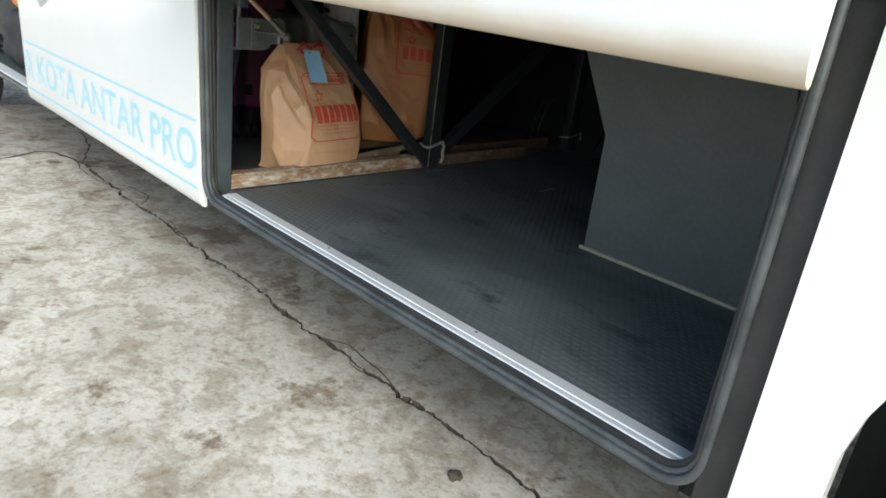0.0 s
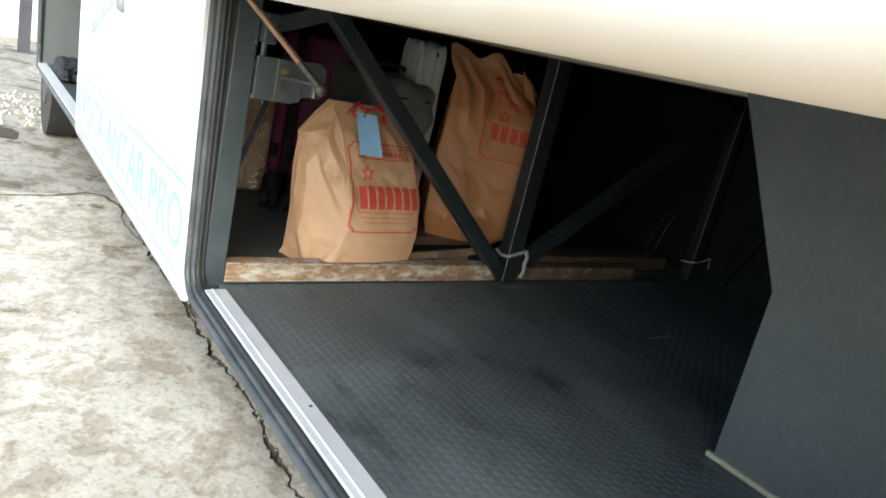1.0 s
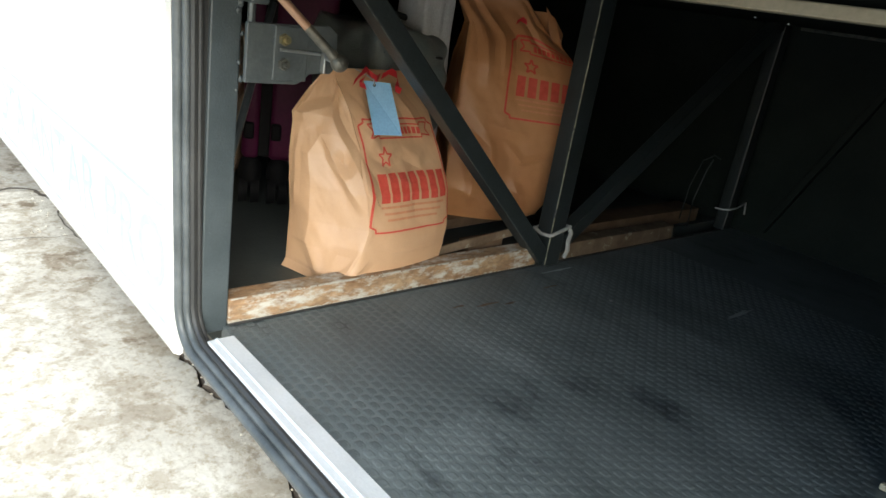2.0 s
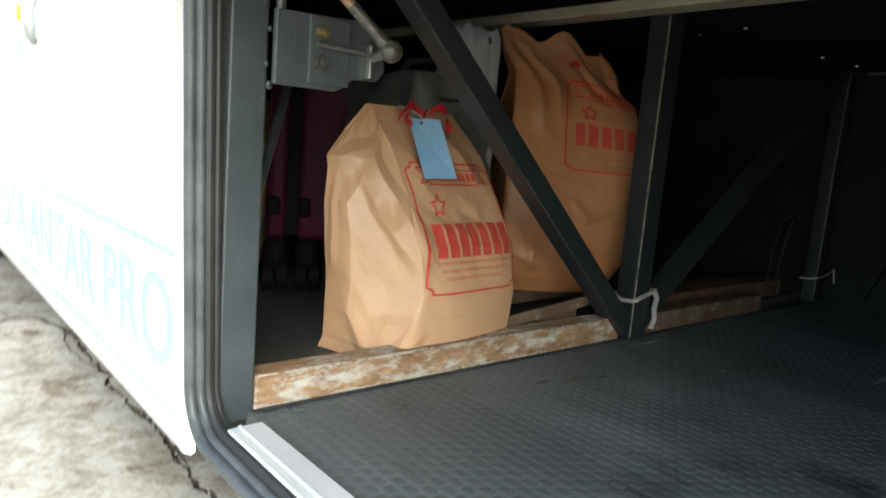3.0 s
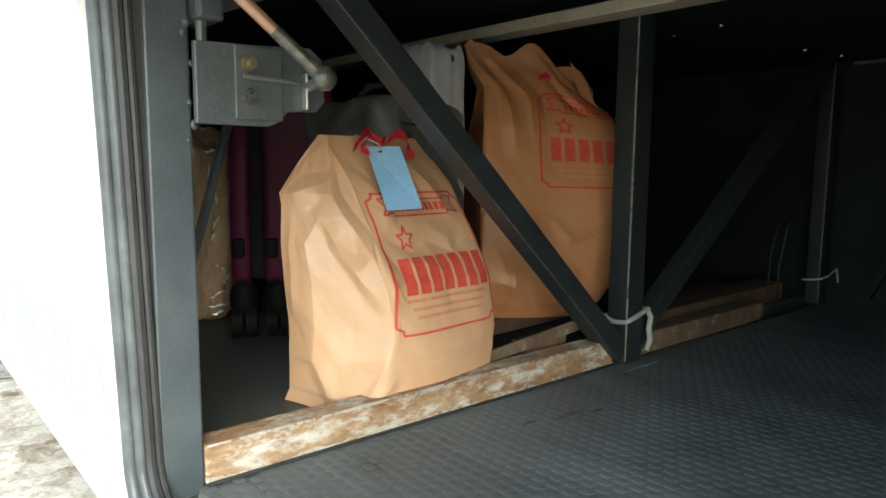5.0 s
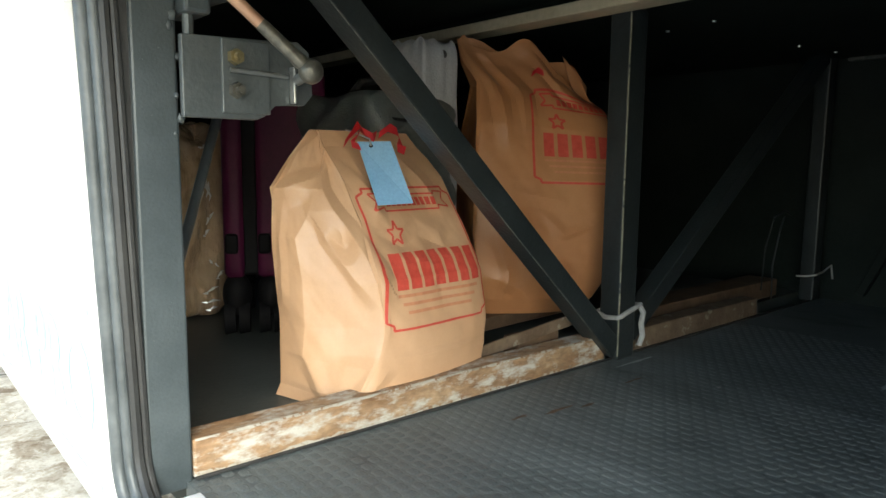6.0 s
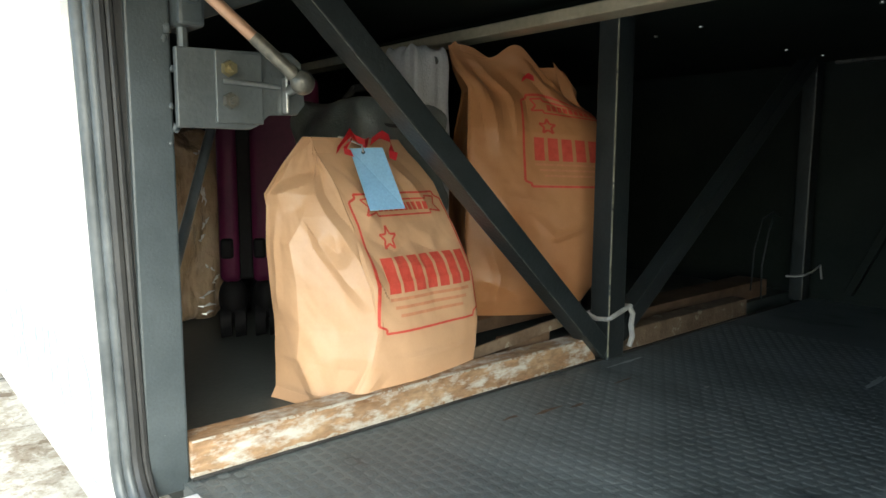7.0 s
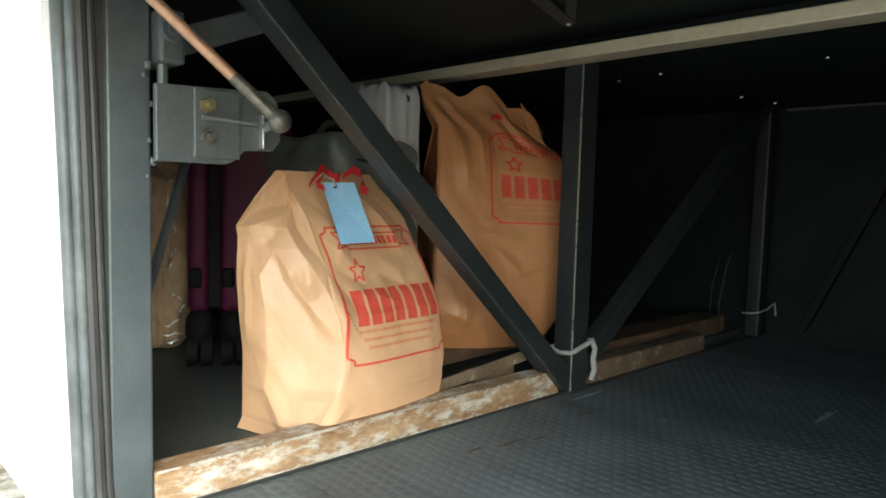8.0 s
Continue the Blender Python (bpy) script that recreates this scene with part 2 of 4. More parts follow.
def grimy_white():
    """White paint with a tan band of road grime along the rolled edge."""
    m = surface("grimy_white_paint", (0.80, 0.80, 0.78), (0.84, 0.84, 0.82), 2.0, 0.22, bump=0.02, fine=300, coat=0.4)
    nt = m.node_tree
    N, L = nt.nodes.new, nt.links.new
    b = nt.nodes["Principled BSDF"]
    was = b.inputs["Base Color"].links[0].from_socket
    tc, sep, ns, ad, rm, mx = N("ShaderNodeTexCoord"), N("ShaderNodeSeparateXYZ"), N("ShaderNodeTexNoise"), N("ShaderNodeMath"), N("ShaderNodeMapRange"), N("ShaderNodeMix")
    L(tc.outputs["Object"], sep.inputs[0])
    L(tc.outputs["Object"], ns.inputs["Vector"])
    ns.inputs["Scale"].default_value, ns.inputs["Detail"].default_value = 9.0, 7.0
    ad.operation = "MULTIPLY_ADD"
    L(ns.outputs["Fac"], ad.inputs[0])
    ad.inputs[1].default_value = -0.03
    L(sep.outputs["Z"], ad.inputs[2])
    rm.inputs["From Min"].default_value, rm.inputs["From Max"].default_value = 1.345, 1.415
    rm.inputs["To Min"].default_value, rm.inputs["To Max"].default_value = 0.8, 0.0
    rm.interpolation_type = "SMOOTHSTEP"
    L(ad.outputs[0], rm.inputs["Value"])
    mx.data_type = "RGBA"
    L(rm.outputs["Result"], mx.inputs["Factor"])
    L(was, mx.inputs[6])
    mx.inputs[7].default_value = (0.52, 0.39, 0.25, 1)
    L(mx.outputs[2], b.inputs["Base Color"])
    return m


GRIMY = grimy_white()


# ---- mesh helpers ----
def part(name, bm, material, parent=None, label="", smooth=False, recalc=True, crisp=38):
    """One mesh object from a bmesh in world coordinates, under a thing or a part."""
    if recalc:
        bmesh.ops.recalc_face_normals(bm, faces=bm.faces)
    me = bpy.data.meshes.new(name)
    bm.to_mesh(me)
    bm.free()
    me.materials.append(material)
    if smooth:
        for p in me.polygons:
            p.use_smooth = True
        me.set_sharp_from_angle(angle=radians(crisp))
    ob = new(name, me)
    if parent:
        ob.parent = parent
        if parent.type == "EMPTY":
            ob.matrix_parent_inverse = Matrix.Translation(parent.location).inverted()
    if label:
        ob["label"] = label
    return ob


def thing(name, at, label, category, group="", kind=""):
    e = new(name)
    e.empty_display_size = 0.1
    e.location = at
    return tagged(e, label, category, group, kind)


def box(lo, hi, bevel=0.0, bm=None, m=None, segments=2):
    bm2 = bmesh.new()
    c = [(a + b) / 2 for a, b in zip(lo, hi)]
    s = [abs(b - a) for a, b in zip(lo, hi)]
    bmesh.ops.create_cube(bm2, size=1, matrix=Matrix.Translation(c) @ Matrix.Diagonal((*s, 1)))
    if bevel:
        bmesh.ops.bevel(bm2, geom=bm2.edges[:], offset=bevel, segments=segments, profile=0.5, affect="EDGES")
    if m is not None:
        bmesh.ops.transform(bm2, matrix=m, verts=bm2.verts)
    return join(bm2, bm)


def join(bm2, bm):
    if bm is None:
        return bm2
    me = bpy.data.meshes.new("joined")
    bm2.to_mesh(me)
    bm2.free()
    bm.from_mesh(me)
    bpy.data.meshes.remove(me)
    return bm


def tube(points, radius, sides=10, closed=False, bm=None, radii=None):
    """A round tube along points."""
    bm = bm or bmesh.new()
    P = [Vector(p) for p in points]
    n = len(P)
    rings = []
    side = None
    for i, p in enumerate(P):
        a = P[i - 1] if (i or closed) else P[0]
        b = P[(i + 1) % n] if (i < n - 1 or closed) else P[-1]
        d = (b - a).normalized()
        if side is None:
            side = d.cross(Vector((0.31, 0.17, 0.93))).normalized()
        side = (side - d * side.dot(d)).normalized()
        up = d.cross(side)
        r = radii[i] if radii else radius
        rings.append([bm.verts.new(p + side * (r * math.cos(q)) + up * (r * math.sin(q))) for q in [2 * math.pi * k / sides for k in range(sides)]])
    for i in range(n if closed else n - 1):
        A, B = rings[i], rings[(i + 1) % n]
        for k in range(sides):
            bm.faces.new((A[k], A[(k + 1) % sides], B[(k + 1) % sides], B[k]))
    if not closed:
        bm.faces.new(rings[0])
        bm.faces.new(rings[-1][::-1])
    return bm


def beam(a, b, w, h, up=(1, 0, 0), bevel=0.004, bm=None):
    """A square tube from a to b, w wide across and h along up."""
    a, b = Vector(a), Vector(b)
    d = (b - a).normalized()
    u = Vector(up)
    u = (u - d * u.dot(d)).normalized()
    s = d.cross(u)
    m = Matrix((s, u, d)).transposed().to_4x4()
    m.translation = (a + b) / 2
    return box((-w / 2, -h / 2, -(b - a).length / 2), (w / 2, h / 2, (b - a).length / 2), bevel, bm, m)


def sweep(profile, x0, x1, steps=1, wave=0.0, bm=None):
    """A closed (y, z) outline drawn along x."""
    bm = bm or bmesh.new()
    rings = []
    for i in range(steps + 1):
        x = x0 + (x1 - x0) * i / steps
        rings.append([bm.verts.new((x, y + wave * noise.noise((x * 1.3, z * 2, 0.5)), z)) for y, z in profile])
    n = len(profile)
    for A, B in zip(rings, rings[1:]):
        for k in range(n):
            bm.faces.new((A[k], A[(k + 1) % n], B[(k + 1) % n], B[k]))
    bm.faces.new(rings[0][::-1])
    bm.faces.new(rings[-1])
    return bm


def prism(outline, axis, lo, hi, bevel=0.0):
    """A flat outline pushed along an axis: 'y' takes (x, z), 'x' takes (y, z), 'z' takes (x, y)."""
    bm = bmesh.new()
    def at(p, q):
        return {"y": (p[0], q, p[1]), "x": (q, p[0], p[1]), "z": (p[0], p[1], q)}[axis]
    A = [bm.verts.new(at(p, lo)) for p in outline]
    B = [bm.verts.new(at(p, hi)) for p in outline]
    n = len(outline)
    for k in range(n):
        bm.faces.new((A[k], A[(k + 1) % n], B[(k + 1) % n], B[k]))
    bm.faces.new(A)
    bm.faces.new(B[::-1])
    if bevel:
        bmesh.ops.bevel(bm, geom=bm.edges[:], offset=bevel, segments=2, profile=0.5, affect="EDGES")
    return bm


def disc(c, normal, r, depth, sides=16, bevel=0.0):
    bm = bmesh.new()
    m = Matrix.Translation(c) @ Vector(normal).to_track_quat("Z", "Y").to_matrix().to_4x4()
    bmesh.ops.create_cone(bm, cap_ends=True, segments=sides, radius1=r, radius2=r * 0.9, depth=depth, matrix=m)
    return bm


def ball(c, r, squash=(1, 1, 1), rough=0.0, seed=0.0, cuts=3):
    bm = bmesh.new()
    bmesh.ops.create_icosphere(bm, subdivisions=cuts, radius=1)
    for v in bm.verts:
        k = 1 + rough * noise.noise(v.co * 1.7 + Vector((seed, seed * 2, 0)))
        v.co = Vector(c) + Vector([v.co[i] * r * squash[i] * k for i in range(3)])
    return bm


def soft_box(lo, hi, bulge=0.05, wrinkle=0.01, seed=0.0, cuts=10, power=5):
    """A stuffed bag: a box with swollen sides and creases."""
    bm = bmesh.new()
    bmesh.ops.create_cube(bm, size=2)
    bmesh.ops.subdivide_edges(bm, edges=bm.edges[:], cuts=cuts, use_grid_fill=True)
    c = [(a + b) / 2 for a, b in zip(lo, hi)]
    s = [abs(b - a) / 2 for a, b in zip(lo, hi)]
    for v in bm.verts:
        x, y, z = v.co
        r = (abs(x) ** power + abs(y) ** power + abs(z) ** power) ** (1 / power)
        x, y, z = x / r, y / r, z / r
        k = 1 + bulge * (1 - z * z) + wrinkle * 10 * (noise.noise((x * 2.2 + seed, y * 2.2, z * 2.2)) * 0.6)
        zz = z if z < 0 else z * (1 + wrinkle * 6 * noise.noise((x * 1.5 + seed, y * 1.5, 3)))
        v.co = (c[0] + s[0] * x * k, c[1] + s[1] * y * k, c[2] + s[2] * zz)
    return bm


# ---- the ground ----
XB, ZF = -2.345, 0.565
SKIN = 1.19


def crack_y(x):
    return 1.535 + 0.030 * noise.noise((x * 2.1, 0, 4)) + 0.024 * noise.noise((x * 8, 1, 4)) + 0.014 * noise.noise((x * 27, 2, 4)) + 0.006 * noise.noise((x * 70, 3, 4))


def make_ground():
    bm = bmesh.new()
    xs = [-400, -60, -20, -12, -9, -7.5] + [-6.5 + 0.0125 * i for i in range(540)] + [0.6, 2, 5, 20, 60, 400]
    rows = []
    for x in xs:
        near = max(0.0, min(1.0, (x + 4.95) / 0.3, (0.5 - x) / 1.2))
        yc = crack_y(x)
        w = near * (0.0042 + 0.016 * max(0, noise.noise((x * 6, 7, 1)) + 0.2) + 0.007 * max(0, noise.noise((x * 40, 8, 1))))
        line = [(-400, 0), (-60, 0), (-12, 0), (-4, 0), (-1.5, 0), (-0.6, 0), (0, 0), (0.5, 0), (0.9, 0), (1.25, 0), (1.42, 0), (yc - w - 0.006, 0), (yc - w, -0.002 * near), (yc, -0.05 * near), (yc + w, -0.002 * near), (yc + w + 0.006, 0), (1.66, 0), (2.2, 0), (4, 0), (12, 0), (60, 0), (400, 0)]
        row = []
        for y, z in line:
            lump = 0.008 * noise.noise((x * 1.7, y * 1.7, 2)) if -7 < x < 0.6 and -2 < y < 4 else 0.0
            row.append(bm.verts.new((x, y, z + lump)))
        rows.append(row)
    for A, B in zip(rows, rows[1:]):
        for k in range(len(A) - 1):
            f = bm.faces.new((A[k], B[k], B[k + 1], A[k + 1]))
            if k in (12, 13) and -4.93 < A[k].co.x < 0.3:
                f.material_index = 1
            # past the crack: dirt, with the bus's shade put into the colour
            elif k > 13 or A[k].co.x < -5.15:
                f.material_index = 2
    g = part("ground", bm, CONCRETE, smooth=True)
    g.data.materials.append(MUD)
    g.data.materials.append(DIRTY_SHADED_SLAB)
    return tagged(g, "cracked, stained pale concrete yard in daylight", "ground", kind="structure")


ground = make_ground()


def crack_strip(points, width, seed):
    bm = bmesh.new()
    prev = None
    P = [Vector(p) for p in points]
    out = []
    for a, b in zip(P, P[1:]):
        n = max(2, int((b - a).length / 0.03))
        out += [a.lerp(b, i / n) for i in range(n)]
    out.append(P[-1])
    for i, p in enumerate(out):
        d = (out[min(i + 1, len(out) - 1)] - out[max(i - 1, 0)]).normalized()
        s = Vector((-d.y, d.x, 0))
        q = p + s * 0.03 * noise.noise((p.x * 6 + seed, p.y * 6, 0))
        w = width * (0.5 + abs(noise.noise((p.x * 14, p.y * 14, seed))) * 1.6)
        zg = 0.0035 + 0.008 * noise.noise((q.x * 1.7, q.y * 1.7, 2))
        pair = (bm.verts.new((*(q + s * w).to_2d(), zg)), bm.verts.new((*(q - s * w).to_2d(), zg)))
        if prev:
            bm.faces.new((prev[0], pair[0], pair[1], prev[1]))
        prev = pair
    return bm


for pts, w, seed in (([(-4.70, 1.535, 0), (-4.90, 1.52, 0), (-5.13, 1.47, 0), (-5.19, 1.36, 0), (-5.10, 1.16, 0), (-5.02, 0.7, 0), (-5.08, 0.1, 0), (-4.95, -0.9, 0)], 0.014, 1.0),
                     ([(-4.84, 1.53, 0), (-5.0, 1.62, 0), (-5.3, 1.75, 0), (-5.7, 1.80, 0)], 0.008, 2.0),
                     ([(-4.40, 1.51, 0), (-4.44, 1.25, 0), (-4.43, 1.0, 0), (-4.46, 0.5, 0)], 0.0022, 3.0),
                     ([(-4.30, 1.53, 0), (-4.22, 1.62, 0), (-4.00, 1.64, 0), (-3.86, 1.56, 0)], 0.005, 4.0)):
    part("crack", crack_strip(pts, w, seed), MUD, ground, "dirt-filled crack")
for x0, x1, side_y, w in ((-2.02, -1.50, 0.045, 0.0035), (-1.80, -1.62, -0.035, 0.003), (-3.55, -3.2, 0.03, 0.003), (-4.9, -4.2, -0.05, 0.004)):
    part("crack", crack_strip([(x0, crack_y(x0), 0), (x0 * 0.7 + x1 * 0.3, 1.535 + side_y, 0), (x0 * 0.3 + x1 * 0.7, 1.53 + side_y * 0.8, 0), (x1, crack_y(x1), 0)], w, x0), MUD, ground, "dirt-filled crack")
stone = tagged(part("stone", ball((-1.02, 1.37, 0.008), 0.024, (1, 0.9, 0.7), 0.35, 4), MUD, smooth=True), "small dark stone lying on the concrete", "stone")
part("mud_patch", ball((-6.79, 1.0, 0.0), 0.13, (1.7, 0.7, 0.05), 0.3, 3), MUD, ground, "dark muddy hole")


def rubble_bank():
    bm = bmesh.new()
    R = random.Random(5)
    for i in range(420):
        x, y = R.uniform(-8.8, -7.1), R.uniform(0.55, 1.9)
        s = R.uniform(0.008, 0.030)
        m = Matrix.Translation((x, y, s * 0.25)) @ Euler((R.random() * 6, R.random() * 6, R.random() * 6)).to_matrix().to_4x4() @ Matrix.Diagonal((s, s * 0.8, s * 0.6, 1))
        bmesh.ops.create_icosphere(bm, subdivisions=1, radius=1, matrix=m)
    return tagged(part("rubble", bm, CONCRETE), "scattered pale broken concrete lumps", "rubble", kind="stuff")


rubble_bank()


def crack_chips():
    """Loose chips and grit lying along the crack."""
    V, F = [], []
    R = random.Random(11)
    for i in range(240):
        x = R.uniform(-5.1, -0.7)
        spread = 0.035 if x > -4.3 else 0.11
        y = crack_y(x) + R.gauss(0, spread)
        z = 0.008 * noise.noise((x * 1.7, y * 1.7, 2))
        r = R.uniform(0.002, 0.006) * (1.8 if x < -4.3 else 1.0)
        k = len(V)
        turn = R.random() * 6
        V += [(x + r * math.cos(turn + a) * R.uniform(0.6, 1.2), y + r * math.sin(turn + a) * R.uniform(0.6, 1.2), z - 0.001) for a in (0, 1.3, 2.6, 3.9, 5.2)]
        V.append((x, y, z + r * 0.6))
        F += [(k + q, k + (q + 1) % 5, k + 5) for q in range(5)]
    me = bpy.data.meshes.new("concrete_chips")
    me.from_pydata(V, [], F)
    me.materials.append(CONCRETE)
    return tagged(new("concrete_chips", me), "small chips of broken concrete along the crack", "chips", kind="stuff")


crack_chips()

# ---- the bus ----
bus = thing("bus", (-2.3, 2.45, 0.0), "white coach with an open luggage bay, parked on concrete", "bus")
XR = -0.30


def skirt(top, y=SKIN, z0=0.50, t=0.035):
    """Outline of a side panel that rolls under at the bottom."""
    out = [(y - 0.025 * (top - 0.6), top), (y - 0.002, z0 + 0.11), (y, z0 + 0.05), (y + 0.004, z0 + 0.025), (y + 0.012, z0 + 0.008), (y + 0.026, z0)]
    back = [(y + 0.034, z0 + 0.004), (y + t, z0 + 0.05), (y + t - 0.025 * (top - 0.6), top)]
    return out + back


side = part("closed_bay_door", sweep(skirt(1.50, SKIN, 0.49), -4.60, -2.379, 40, 0.0), WHITE, bus, "closed white bay door with blue lettering", smooth=True)


def side_y(z):
    return SKIN - 0.0009 - (0.002 + 0.0228 * (z - 0.6) if z > 0.6 else 0.002 * max(0.0, z - 0.54) / 0.06)


def strip_on_side(x0, x1, z0, z1, material, name, label):
    bm = bmesh.new()
    n = 24
    rows = []
    for i in range(n + 1):
        x = x0 + (x1 - x0) * i / n
        rows.append([bm.verts.new((x, side_y(z), z)) for z in (z0, z1)])
    for A, B in zip(rows, rows[1:]):
        bm.faces.new((A[0], B[0], B[1], A[1]))
    return part(name, bm, material, side, label)


strip_on_side(-4.57, -2.382, 0.832, 0.844, BLUE, "blue_line", "thin pale blue line")
strip_on_side(-4.57, -2.382, 0.563, 0.575, BLUE, "blue_line", "thin pale blue line")


def lettering(body, x0, x1, z0, height):
    cu = bpy.data.curves.new("lettering", "FONT")
    cu.body, cu.size, cu.offset, cu.resolution_u = body, 1.0, 0.008, 4
    ob = bpy.data.objects.new("lettering", cu)
    scene.collection.objects.link(ob)
    dg = bpy.context.evaluated_depsgraph_get()
    me = bpy.data.meshes.new_from_object(ob.evaluated_get(dg))
    bpy.data.objects.remove(ob)
    bm = bmesh.new()
    bm.from_mesh(me)
    bpy.data.meshes.remove(me)
    ax, bx = min(v.co.x for v in bm.verts), max(v.co.x for v in bm.verts)
    az, bz = min(v.co.y for v in bm.verts), max(v.co.y for v in bm.verts)
    for v in bm.verts:
        x = x0 + (v.co.x - ax) / (bx - ax) * (x1 - x0)
        z = z0 + (v.co.y - az) / (bz - az) * height
        v.co = (x, side_y(z), z)
    return part("lettering", bm, BLUE, side, "pale blue capital lettering", recalc=False)


lettering("R KOTA ANTAR PRO", -4.555, -2.391, 0.628, 0.165)
mk = bmesh.new()
for pts in ([(-4.57, 1.31), (-4.31, 1.142), (-3.98, 1.40), (-4.10, 1.47), (-4.45, 1.47)], [(-3.63, 1.30), (-3.61, 1.255), (-4.19, 1.055), (-4.25, 1.107)]):
    mk.faces.new([mk.verts.new((x, side_y(z), z)) for x, z in pts])
part("grey_marking", mk, GREYMARK, side, "faded grey angular marking")
lock = part("door_lock", ball((-3.535, side_y(1.30) - 0.002, 1.298), 0.05, (1.0, 0.55, 1.55), 0.0, 0.0, 3), WHITE, side, "white oval lock housing", smooth=True)
part("reflector", box((-3.562, side_y(1.30) - 0.036, 1.280), (-3.512, side_y(1.30) - 0.022, 1.322), 0.003), AMBER, lock, "yellow square reflector")
part("lock_handle", tube([(-3.470, side_y(1.3), 1.345), (-3.440, side_y(1.3) - 0.02, 1.305), (-3.432, side_y(1.3) - 0.022, 1.268), (-3.448, side_y(1.3) - 0.015, 1.238), (-3.485, side_y(1.3), 1.222)], 0.012, 10, radii=[0.006, 0.013, 0.015, 0.012, 0.006]), GREYMARK, lock, "grey curved pull handle", smooth=True)

# body over the bays, roof and far side
part("upper_side", sweep([(1.165, 1.62), (1.15, 3.25), (1.20, 3.25), (1.21, 1.62)], -7.12, 2.6, 1), WHITE, bus, smooth=True)
part("cant_rail", box((-7.0, 1.19, 1.49), (-0.05, 1.27, 1.63), 0.006), DARK_STEEL, bus)
part("roof", box((-7.12, 1.15, 3.25), (2.6, 3.75, 3.32), 0.02), WHITE, bus)
part("far_side", box((-7.12, 3.70, 0.5), (2.6, 3.75, 3.25), 0.01), WHITE, bus)
part("saloon_floor", box((-7.12, 1.27, 1.475), (2.6, 3.70, 1.60)), LINING, bus)
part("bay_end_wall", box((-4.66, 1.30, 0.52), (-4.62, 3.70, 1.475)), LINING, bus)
part("under_frame", box((-7.0, 1.36, 0.42), (-0.25, 3.69, 0.518)), LINING, bus, "black chassis members under the floor")

# right body panel, with the wheel arch cut in its lower corner
arch = [(0.505 + 0.57 * math.cos(a), 0.725 + 0.57 * math.sin(a)) for a in [math.pi * (1.13 - 1.26 * i / 24) for i in range(25)]]
outline = [(-0.205, 1.62), (-0.205, 0.50)] + [(-0.02, 0.50)] + arch[1:-1] + [(1.05, 0.50)] + [(2.6, 0.5), (2.6, 1.62)]
part("wheel_arch_panel", prism(outline, "y", SKIN - 0.01, SKIN + 0.03), WHITE, bus, "white side panel beside the wheel arch")
part("wheel_housing", box((-0.10, 1.60, 0.40), (1.15, 2.6, 1.47)), LINING, bus)

wheel = part("wheel", prism([(0.515 + 0.49 * math.cos(a), 0.492 + 0.49 * math.sin(a)) for a in [math.pi * i / 24 for i in range(48)]], "y", 1.33, 1.60, 0.012), RUBBER, bus, "black tyre under the arch", smooth=True)
part("rim", disc((0.515, 1.325, 0.492), (0, -1, 0), 0.29, 0.03, 32), DULLZINC, wheel)

# opened door, lifted over the opening
DY, DZ = 0.92, 1.360
door = part("open_bay_door", sweep([(y - SKIN + DY, z - 0.5 + DZ) for y, z in skirt(1.45)], -2.36, -0.208, 30, 0.002), GRIMY, bus, "white bay door lifted open, tan grime on its lower edge", smooth=True)
part("door_lining", box((-2.30, DY + 0.037, DZ + 0.06), (-0.31, DY + 0.045, DZ + 0.85), 0.002), LINING, door, "black inner lining")

# frame of the opening: rubber bulb, groove, bead and sill
def loop(x0, x1, z0, z1, r, y0, lean=0.025):
    pts = [(x0, z1)]
    for i in range(9):
        a = math.pi + math.pi / 2 * i / 8
        pts.append((x0 + r + r * math.cos(a), z0 + r + r * math.sin(a)))
    for i in range(9):
        a = 1.5 * math.pi + math.pi / 2 * i / 8
        pts.append((x1 - r + r * math.cos(a), z0 + r + r * math.sin(a)))
    pts.append((x1, z1))
    fine = []
    for (ax, az), (bx, bz) in zip(pts, pts[1:]):
        n = max(1, int(math.hypot(bx - ax, bz - az) / 0.06))
        fine += [(ax + (bx - ax) * i / n, az + (bz - az) * i / n) for i in range(n)]
    fine.append(pts[-1])
    return [(x + 0.0015 * noise.noise((x * 3, z * 3, 0)), y0 - lean * (z - 0.6) + 0.002 * noise.noise((x * 2, z * 2, 9)), z + 0.0015 * noise.noise((x * 3, z * 3, 5))) for x, z in fine]


frame_seal = part("door_seal", tube(loop(-2.371, -0.273, 0.534, 1.50, 0.088, 1.209), 0.0105, 12), SEAL, bus, "grey rubber seal round the opening", smooth=True)
part("seal_fold", tube(loop(-2.358, -0.285, 0.546, 1.50, 0.080, 1.221), 0.0085, 10), SEAL, frame_seal, "second fold of the seal", smooth=True)
part("seal_lip", tube(loop(-2.349, -0.292, 0.557, 1.50, 0.075, 1.232), 0.0085, 8), RUBBER, frame_seal, "black inner lip", smooth=True)
part("seal_bead", tube(loop(-2.347, -0.300, 0.553, 1.50, 0.070, 1.244), 0.006, 8), RUBBER, frame_seal, smooth=True)


